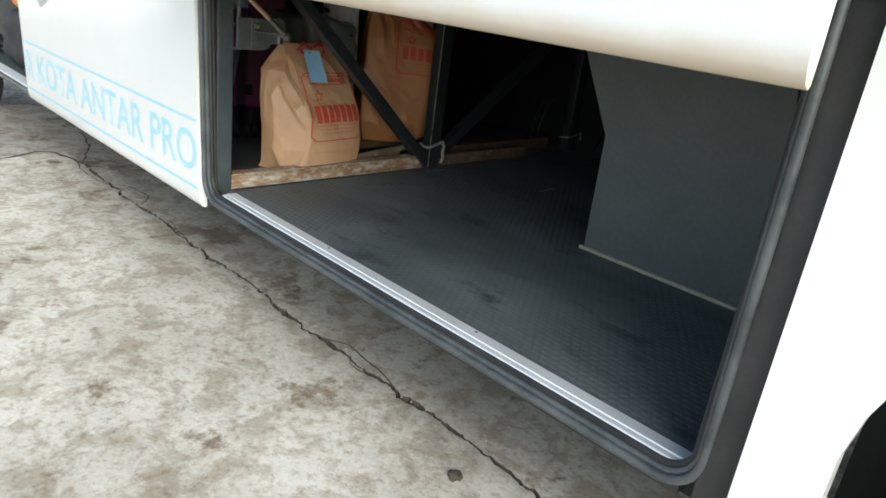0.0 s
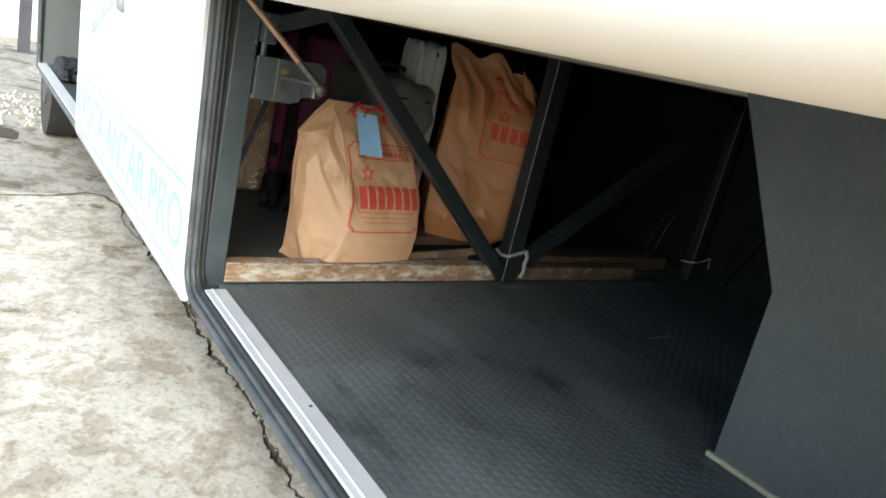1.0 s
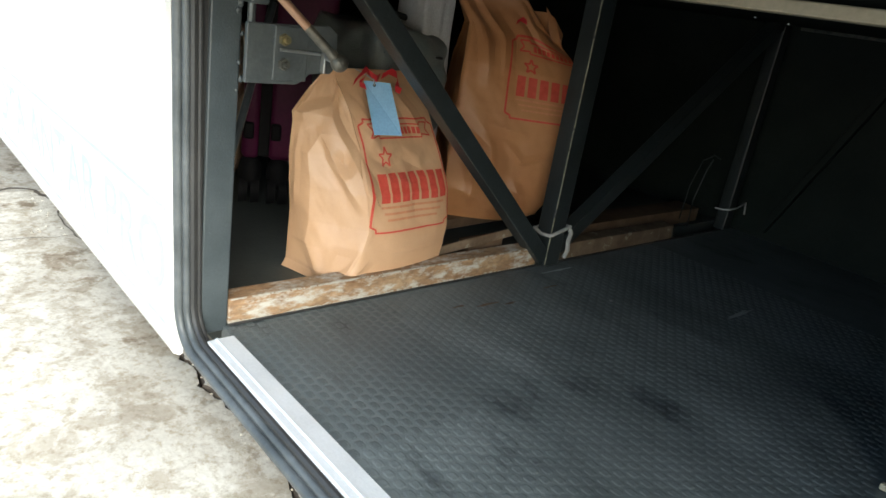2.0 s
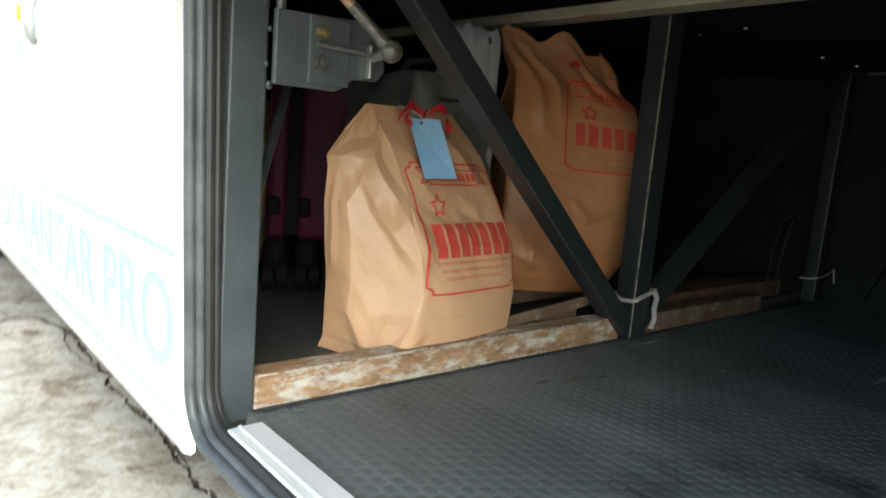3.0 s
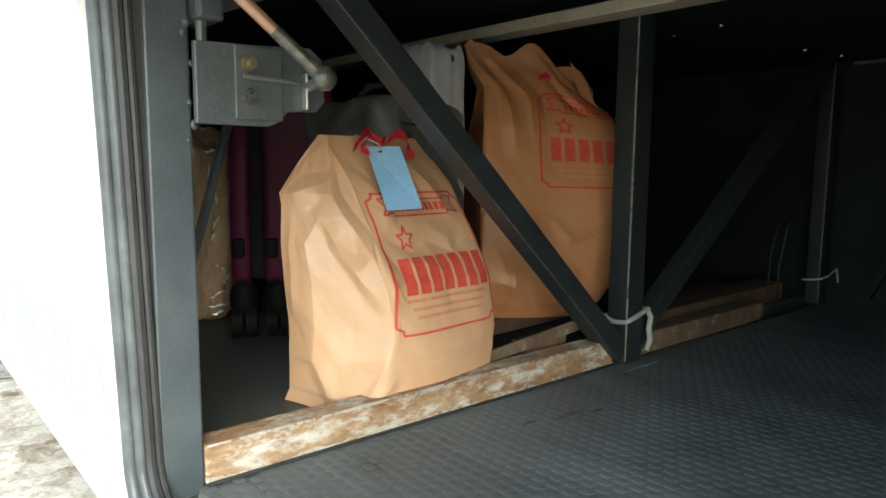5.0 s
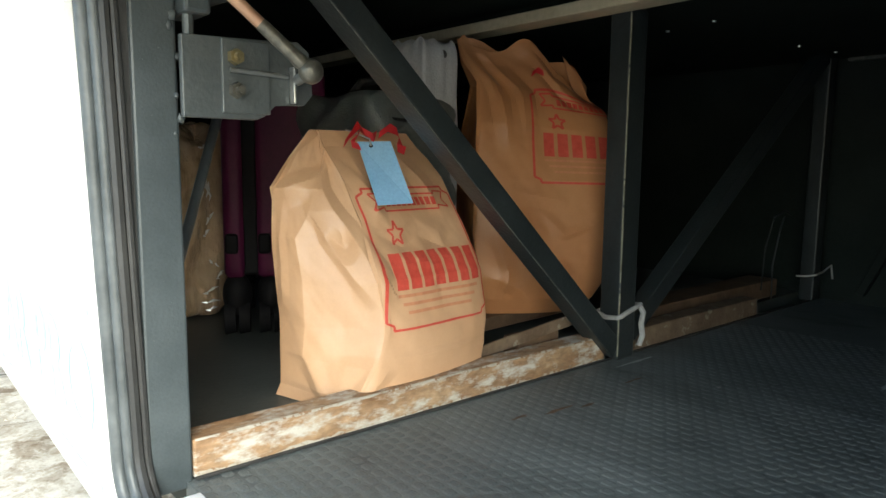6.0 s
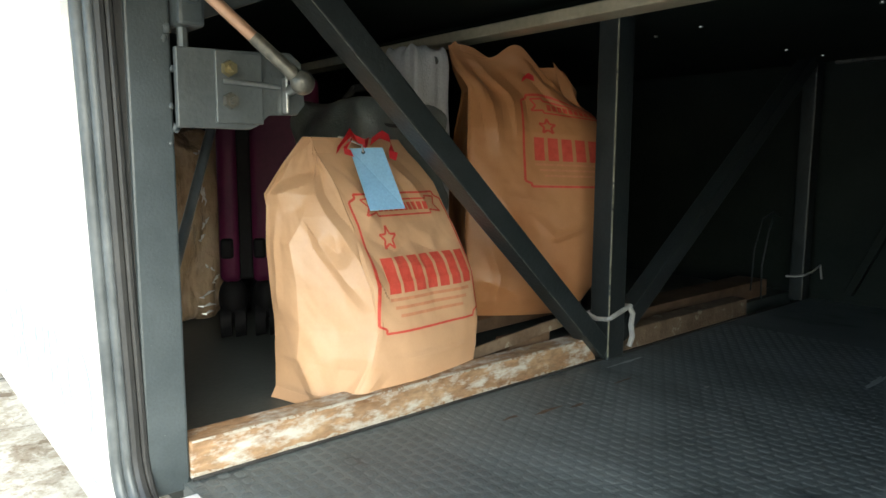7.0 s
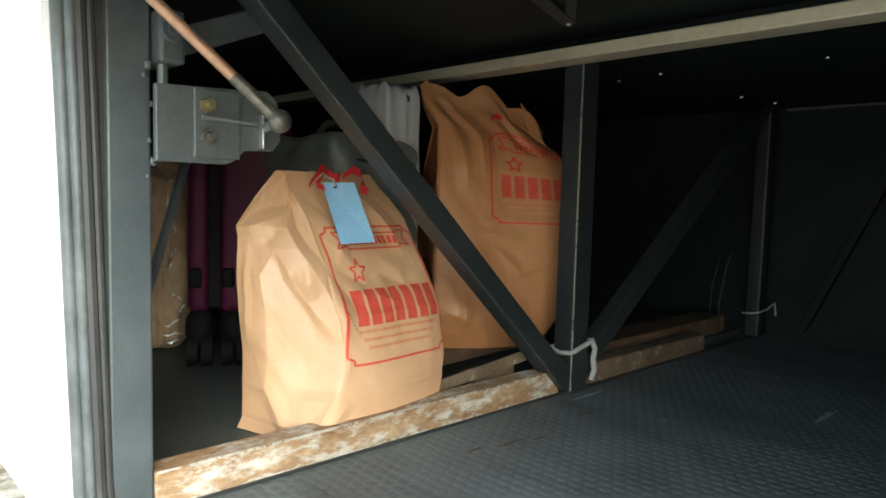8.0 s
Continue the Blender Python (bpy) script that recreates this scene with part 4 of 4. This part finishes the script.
def paper_sack(bag, label, s0, s1, v0, v1, k, paper, skew=0.0):
    t = thing("paper_sack", bag.o, label, "paper bag", "brown paper sacks in the luggage bay")
    body = part("sack_body", bag.mesh(), paper, t, smooth=True, crisp=14)
    W, H = s1 - s0, v1 - v0
    def P(x, y):
        return (s0 + W * x + skew * (1 - y) * (1 - x), v0 + H * y)
    # border with notched corners
    c = 0.06
    ring = [(c, 0), (1 - c, 0), (1 - c, 0.03), (1, c), (1, 1 - c), (1 - c, 1 - 0.03), (1 - c, 1), (c, 1), (c, 1 - 0.03), (0, 1 - c), (0, c), (c, 0.03)]
    part("printed_border", bag.patch([line(P(*a), P(*b), 0.0042, k) for a, b in zip(ring, ring[1:] + ring[:1])]), RED, body, "red printed border")
    # banner
    ban = [(0.10, 0.84), (0.22, 0.86), (0.22, 0.83), (0.80, 0.83), (0.80, 0.86), (0.93, 0.84), (0.88, 0.90), (0.93, 0.96), (0.80, 0.97), (0.80, 0.95), (0.22, 0.95), (0.22, 0.97), (0.10, 0.96), (0.15, 0.90)]
    part("printed_banner", bag.patch([line(P(*a), P(*b), 0.0034, k) for a, b in zip(ban, ban[1:] + ban[:1])] + [rect(*P(0.26 + 0.054 * i, 0.862), *P(0.30 + 0.054 * i, 0.925)) for i in range(10)]), RED, body, "red printed banner with a bar of writing")
    # star
    star = [(0.24 + r * math.sin(a) * 0.85, 0.665 + r * math.cos(a)) for r, a in [((0.095 if i % 2 == 0 else 0.040), math.pi * i / 5) for i in range(10)]]
    part("printed_star", bag.patch([line(P(*a), P(*b), 0.0042, k) for a, b in zip(star, star[1:] + star[:1])]), RED, body, "red printed star")
    # the name is a row of bold bars
    for i in range(7):
        part("printed_bar", bag.patch([rect(*P(0.10 + 0.128 * i, 0.275), *P(0.10 + 0.128 * i + 0.094, 0.53))]), RED, body)
    # small print
    part("printed_small_line", bag.patch([rect(*P(0.10 + 0.04 * r, 0.245 - 0.06 * r), *P(0.92 - 0.05 * r, 0.222 - 0.06 * r)) for r in range(3)]), REDFAINT, body, "faint red lines of small print")
    return t, body


sack1 = Bag((-2.362, 1.628, 0.580), (-0.09, 0.99), 0.540,
            [(0, -0.040), (0.04, -0.028), (0.3, -0.022), (0.74, -0.034), (0.785, -0.040), (1, 0.040)], [(0, 0.342), (0.15, 0.368), (0.3, 0.378), (0.6, 0.382), (0.7, 0.378), (0.82, 0.368), (0.9, 0.345), (1, 0.30)],
            [(0, 0.0), (0.25, 0.012), (0.45, 0.035), (0.72, 0.125), (0.94, 0.190), (1, 0.198)], [(0, 0.225), (0.6, 0.24), (0.9, 0.222), (1, 0.206)], 3.0, 1.0,
            [(0, 0.0), (0.06, 0.006), (0.16, 0.052), (0.28, 0.078), (0.43, 0.085), (0.56, 0.088), (0.66, 0.092), (0.80, 0.085), (0.92, 0.065), (1, 0.050)], 0.75,
            [([(3.02, 0.765), (3.30, 0.80), (3.62, 0.83)], 0.012, 0.03, 0.045), ([(3.50, 0.90), (3.66, 0.80), (3.86, 0.64), (4.0, 0.50), (4.03, 0.36)], 0.022, 0.03, 0.075),
             ([(3.62, 0.68), (3.64, 0.60), (3.80, 0.46), (3.98, 0.36)], 0.013, 0.055, 0.022), ([(3.66, 0.62), (3.78, 0.56), (3.88, 0.60)], -0.015, 0.028, 0.028),
             ([(3.60, 0.155), (4.10, 0.155)], 0.008, 0.018, 0.05), ([(4.10, 0.155), (4.04, 0.08), (3.94, 0.01)], 0.010, 0.025, 0.04), ([(3.36, 0.17), (3.50, 0.10), (3.68, 0.01)], 0.008, 0.03, 0.03),
             ([(3.14, 0.70), (3.10, 0.30)], 0.005, 0.025, 0.02), ([(4.08, 0.62), (4.30, 0.555), (4.50, 0.60)], -0.011, 0.03, 0.024), ([(4.45, 0.60), (4.68, 0.545), (4.90, 0.60)], -0.011, 0.03, 0.024),
             ([(4.20, 0.55), (4.50, 0.49), (4.85, 0.55)], 0.007, 0.02, 0.03), ([(4.12, 0.86), (4.20, 0.74), (4.10, 0.64)], 0.012, 0.03, 0.035), ([(4.62, 0.95), (4.75, 0.78), (4.80, 0.66)], 0.012, 0.035, 0.03),
             ([(4.12, 0.175), (4.95, 0.165)], 0.004, 0.012, 0.03), ([(4.30, 0.93), (4.34, 0.78)], -0.008, 0.03, 0.03)], 0.0,
            [(0, 0.7, 0.0), (0.04, 0.68, 0.008), (0.17, 0.36, 0.026), (0.60, 0.36, 0.026), (0.70, 0.55, 0.022), (0.78, 0.60, 0.004), (0.86, 0.5, -0.030), (1, 0.5, -0.035)])
t1, body1 = paper_sack(sack1, "crumpled brown paper sack with red printing and a blue tag", 0.045, 0.97, 0.275, 0.78, 0.49, PAPER, -0.035)
sack2 = Bag((-2.620, 2.208, 0.650), (0.50, 0.866), 0.728,
            [(0, -0.020), (0.1, -0.040), (0.3, -0.048), (0.6, -0.036), (0.85, -0.022), (0.92, -0.052), (1, -0.072)], [(0, 0.235), (0.05, 0.29), (0.12, 0.32), (0.2, 0.335), (0.5, 0.345), (0.8, 0.335), (0.94, 0.315), (1, 0.27)],
            [(0, 0.025), (0.06, 0.0), (0.14, -0.016), (0.3, -0.028), (0.5, -0.022), (0.7, 0.012), (0.85, 0.060), (0.95, 0.100), (1, 0.108)], [(0, 0.26), (0.7, 0.25), (0.9, 0.16), (1, 0.112)], 11.0, 1.25, None, 1.0,
            [([(0.02, 0.98), (0.16, 0.80), (0.22, 0.60)], 0.022, 0.032, 0.025), ([(0.20, 0.99), (0.32, 0.82), (0.34, 0.66)], 0.022, 0.032, 0.025), ([(0.11, 0.97), (0.22, 0.78)], -0.022, 0.032, 0.025),
             ([(0.02, 0.55), (0.30, 0.40), (0.45, 0.18)], 0.012, 0.04, 0.031), ([(0.45, 0.18), (0.80, 0.14)], 0.010, 0.032, 0.025), ([(0.40, 0.98), (0.62, 0.84), (0.80, 0.78)], -0.010, 0.02, 0.015),
             ([(0.05, 0.16), (0.35, 0.10), (0.50, 0.02)], 0.012, 0.032, 0.025), ([(0.25, 0.46), (0.65, 0.42)], 0.010, 0.04, 0.031), ([(0.10, 0.44), (0.32, 0.36), (0.38, 0.22)], 0.010, 0.018, 0.014), ([(0.42, 0.40), (0.62, 0.30), (0.90, 0.34)], 0.009, 0.018, 0.014), ([(0.55, 0.24), (0.72, 0.10), (0.86, 0.03)], 0.010, 0.019, 0.015), ([(0.14, 0.30), (0.24, 0.16), (0.20, 0.03)], 0.010, 0.019, 0.015), ([(0.55, 0.97), (0.66, 0.90), (0.95, 0.93)], -0.010, 0.019, 0.015)], 0.125)
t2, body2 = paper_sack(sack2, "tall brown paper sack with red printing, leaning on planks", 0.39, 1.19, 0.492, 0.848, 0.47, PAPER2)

# tag and ribbon on the first sack
tag_c = [Vector((-2.538, 1.742, 1.095)), Vector((-2.503, 1.802, 1.097)), Vector((-2.450, 1.822, 0.970)), Vector((-2.478, 1.752, 0.966))]
bm = bmesh.new()
nrm = (tag_c[1] - tag_c[0]).cross(tag_c[3] - tag_c[0]).normalized()
if nrm.x < 0:
    nrm = -nrm
F0 = [bm.verts.new(p + nrm * 0.006) for p in tag_c]
F1 = [bm.verts.new(p + nrm * 0.0072) for p in tag_c]
bm.faces.new(F0)
bm.faces.new(F1)
for i in range(4):
    bm.faces.new((F0[i], F0[(i + 1) % 4], F1[(i + 1) % 4], F1[i]))
tag = tagged(part("luggage_tag", bm, TAGBLUE), "plain light blue card tag hanging on the paper sack", "tag")
hole = tag_c[0].lerp(tag_c[1], 0.4).lerp(tag_c[3], 0.07) + nrm * 0.0078
part("tag_hole", disc(hole, nrm, 0.0042, 0.001, 12), BLACKGLOSS, tag)
part("tag_string", tube([hole, hole + Vector((0.004, -0.006, 0.014)), Vector((-2.545, 1.735, 1.118)), Vector((-2.555, 1.725, 1.122))], 0.002, 6), STRINGWHITE, tag)


def ribbon(points, w, name, parent):
    bm = bmesh.new()
    prev = None
    for i, p in enumerate(points):
        p = Vector(p)
        tw = Vector((0.006 * math.sin(i * 1.7), 0.3 * w * math.cos(i), w))
        pair = (bm.verts.new(p - tw / 2), bm.verts.new(p + tw / 2))
        if prev:
            bm.faces.new((prev[0], pair[0], pair[1], prev[1]))
        prev = pair
    bmesh.ops.solidify(bm, geom=bm.faces[:], thickness=0.0012)
    return part(name, bm, REDSTRING, parent, "red plastic ribbon", smooth=True)


ribbon([(-2.520, 1.700, 1.092), (-2.518, 1.715, 1.112), (-2.515, 1.730, 1.130), (-2.518, 1.745, 1.118), (-2.512, 1.765, 1.106), (-2.516, 1.775, 1.112)], 0.018, "ribbon", t1)
ribbon([(-2.515, 1.735, 1.120), (-2.510, 1.722, 1.104), (-2.512, 1.712, 1.092), (-2.505, 1.728, 1.086)], 0.014, "ribbon", t1)
ribbon([(-2.520, 1.785, 1.112), (-2.512, 1.805, 1.128), (-2.510, 1.825, 1.120), (-2.506, 1.832, 1.100), (-2.500, 1.818, 1.086), (-2.495, 1.835, 1.080)], 0.017, "ribbon", t1)
ribbon([(-2.60, 2.335, 1.290), (-2.595, 2.350, 1.302), (-2.585, 2.365, 1.294)], 0.014, "ribbon", t2)


# planks under the second sack
for x, y0, y1, z, tilt in ((-2.66, 2.12, 2.66, 0.631, 0), (-2.78, 2.10, 2.70, 0.631, 0), (-2.90, 2.10, 2.70, 0.631, 0)):
    m = Matrix.Translation((x, (y0 + y1) / 2, z)) @ Euler((radians(tilt), 0, radians(4))).to_matrix().to_4x4()
    tagged(part("plank", box((-0.045, -(y1 - y0) / 2, -0.018), (0.045, (y1 - y0) / 2, 0.018), 0.003, None, m), WOOD), "old dark wooden plank on the bay floor", "plank", "planks under the sack")
tagged(part("plank", box((-2.54, 2.62, 0.579), (-2.43, 3.50, 0.640), 0.004), WOOD), "long old wooden board beside the rusty beam", "plank", "planks under the sack")
tagged(part("wood_block", box((-2.475, 2.12, 0.579), (-2.425, 2.27, 0.640), 0.004), WOOD), "short brown wooden block behind the rusty beam", "block")
tagged(part("metal_bar", beam((-2.425, 1.97, 0.625), (-2.425, 2.36, 0.662), 0.030, 0.008), DARK_SHADED_RUST), "thin rusty flat bar lying behind the beam", "bar")

# suitcase
case = thing("suitcase", (-3.05, 1.775, 0.578), "dark magenta hard-shell suitcase standing on black wheels", "suitcase")
for y0, y1 in ((1.668, 1.727), (1.752, 1.945)):
    part("shell", box((-3.44, y0, 0.735), (-3.05, y1, 1.300), 0.022, segments=4), MAGENTA, case, smooth=True)
part("zip_band", box((-3.42, 1.718, 0.745), (-3.056, 1.761, 1.28), 0.008), CASEBLACK, case, "black zip band")
for y in (1.690, 1.776):
    part("corner_guard", box((-3.062, y - 0.017, 0.805), (-3.036, y + 0.017, 0.860), 0.008, segments=3), CASEBLACK, case, "black plastic guard", smooth=True)
for x in (-3.40, -3.08):
    for y in (1.700, 1.792):
        for dy in (-0.019, 0.019):
            part("wheel", disc((x, y + dy, 0.628), (0, 1, 0), 0.050, 0.028, 24), CASEBLACK, case, "black plastic wheel", smooth=True)
        part("wheel_fork", ball((x, y, 0.690), 0.040, (1.0, 1.0, 1.5)), CASEBLACK, case, "black wheel housing", smooth=True)
part("carry_handle", tube([(-3.31, 1.765, 1.275), (-3.30, 1.765, 1.315), (-3.18, 1.765, 1.315), (-3.17, 1.765, 1.275)], 0.010, 10), RUBBER, case, smooth=True)
case.rotation_euler = (0, 0, radians(-27))

# wrapped parcel
parcel = thing("wrapped_parcel", (-3.42, 1.70, 0.578), "brown parcel wrapped in shiny clear plastic film", "parcel")
wrap = soft_box((-3.606, 1.609, 0.578), (-3.322, 1.826, 1.15), 0.03, 0.04, 8.0, 44)
for v in wrap.verts:
    k = 0.014 * abs(noise.noise((v.co.x * 17, v.co.y * 17, v.co.z * 9))) + 0.005 * noise.noise((v.co.x * 45, v.co.y * 45, v.co.z * 25))
    v.co += k * Vector((v.co.x + 3.465, v.co.y - 1.707, 0)).normalized()
part("parcel_body", wrap, BROWNBOX, parcel, smooth=True)
# folds of the film, drawn white where it glints
for y, z, dy, dz in ((1.745, 1.05, -0.006, -0.11), (1.752, 1.02, 0.004, -0.07), (1.760, 0.99, 0.004, -0.05), (1.735, 0.66, 0.045, 0.022), (1.730, 0.635, 0.055, 0.004), (1.775, 0.70, 0.022, 0.03), (1.742, 0.61, 0.035, 0.010), (1.755, 0.76, 0.030, -0.02), (1.740, 0.83, 0.018, 0.025), (1.770, 0.90, -0.02, -0.03), (1.735, 1.09, 0.030, 0.006)):
    track = [(-3.303 + 0.003 * math.sin(i * 2.1), y - 0.035 + dy * i / 5 + 0.003 * math.sin(i * 2.7 + z * 9), z + dz * i / 5 + 0.003 * math.cos(i * 1.9)) for i in range(6)]
    part("film_glint_fold", tube(track, 0.004, 6, radii=[0.001, 0.0045, 0.002, 0.005, 0.003, 0.001]), GLINT_FOLD, parcel, "white fold of clear film with its glint painted in", smooth=True)

# soft bags behind
holdall = tagged(part("holdall", soft_box((-3.02, 1.86, 0.90), (-2.66, 2.13, 1.225), 0.03, 0.025, 2.0, 18, 10), GREYCLOTH, smooth=True), "grey plastic-sheeted holdall lying on other luggage", "bag")
part("holdall_seam", tube([(-2.655, 1.88, 1.16), (-2.652, 1.95, 1.155), (-2.652, 2.03, 1.16), (-2.656, 2.10, 1.155)], 0.004, 6), BLACKCLOTH, holdall, "dark seam along the sheeting", smooth=True)
part("holdall_strap", tube([(-2.80, 1.90, 1.222), (-2.79, 1.92, 1.252), (-2.785, 1.99, 1.262), (-2.79, 2.06, 1.250), (-2.80, 2.08, 1.222)], 0.010, 8), BLACKCLOTH, holdall, "dark carrying strap", smooth=True)
tagged(part("travel_bag", soft_box((-3.02, 1.88, 0.578), (-2.66, 2.14, 0.915), 0.05, 0.02, 6.0), BLACKCLOTH, smooth=True), "black travel bag on the bay floor", "bag")
tagged(part("white_sack", soft_box((-2.84, 2.046, 0.62), (-2.70, 2.165, 1.366), 0.01, 0.016, 9.0, 22, 14), WHITECLOTH, smooth=True), "greyish white woven sack with an eyelet", "sack")
part("eyelet", disc((-2.706, 2.112, 1.330), (0.75, -0.66, 0), 0.013, 0.008, 14), RUBBER, bpy.data.objects["white_sack"], "dark metal eyelet")
tagged(part("travel_bag", soft_box((-3.9, 2.05, 0.578), (-3.35, 2.6, 1.10), 0.06, 0.03, 12.0), BLACKCLOTH, smooth=True), "black travel bag deep inside the bay", "bag")

# luggage in the far bay
tagged(part("travel_bag", soft_box((-5.62, 1.31, 0.556), (-4.85, 1.70, 0.94), 0.02, 0.03, 15.0), BLACKCLOTH, smooth=True), "black travel bag in the far bay", "bag")
tagged(part("orange_bag", soft_box((-5.45, 1.35, 0.935), (-4.90, 1.60, 1.06), 0.05, 0.05, 17.0), ORANGE, smooth=True), "orange soft bag on top of a black bag", "bag")

tagged(part("small_bag", soft_box((-6.45, 1.27, 0.566), (-6.0, 1.42, 0.70), 0.04, 0.06, 21.0), BLACKCLOTH, smooth=True), "small crumpled dark bag lying by the far sill", "bag")

# far yard
for x, y in ((-12.0, 1.03), (-12.5, 1.50), (-12.9, 2.35)):
    tagged(part("pillar", box((x - 0.09, y - 0.075, -0.02), (x + 0.09, y + 0.075, 3.2), 0.01), PILLAR), "dark painted pillar at the edge of the yard", "pillar", "yard pillars")
tagged(part("wall_west", box((-14.6, -12, -0.05), (-14.4, 9, 3.0), 0.01), PLASTER), "pale plastered yard wall", "wall", kind="structure")
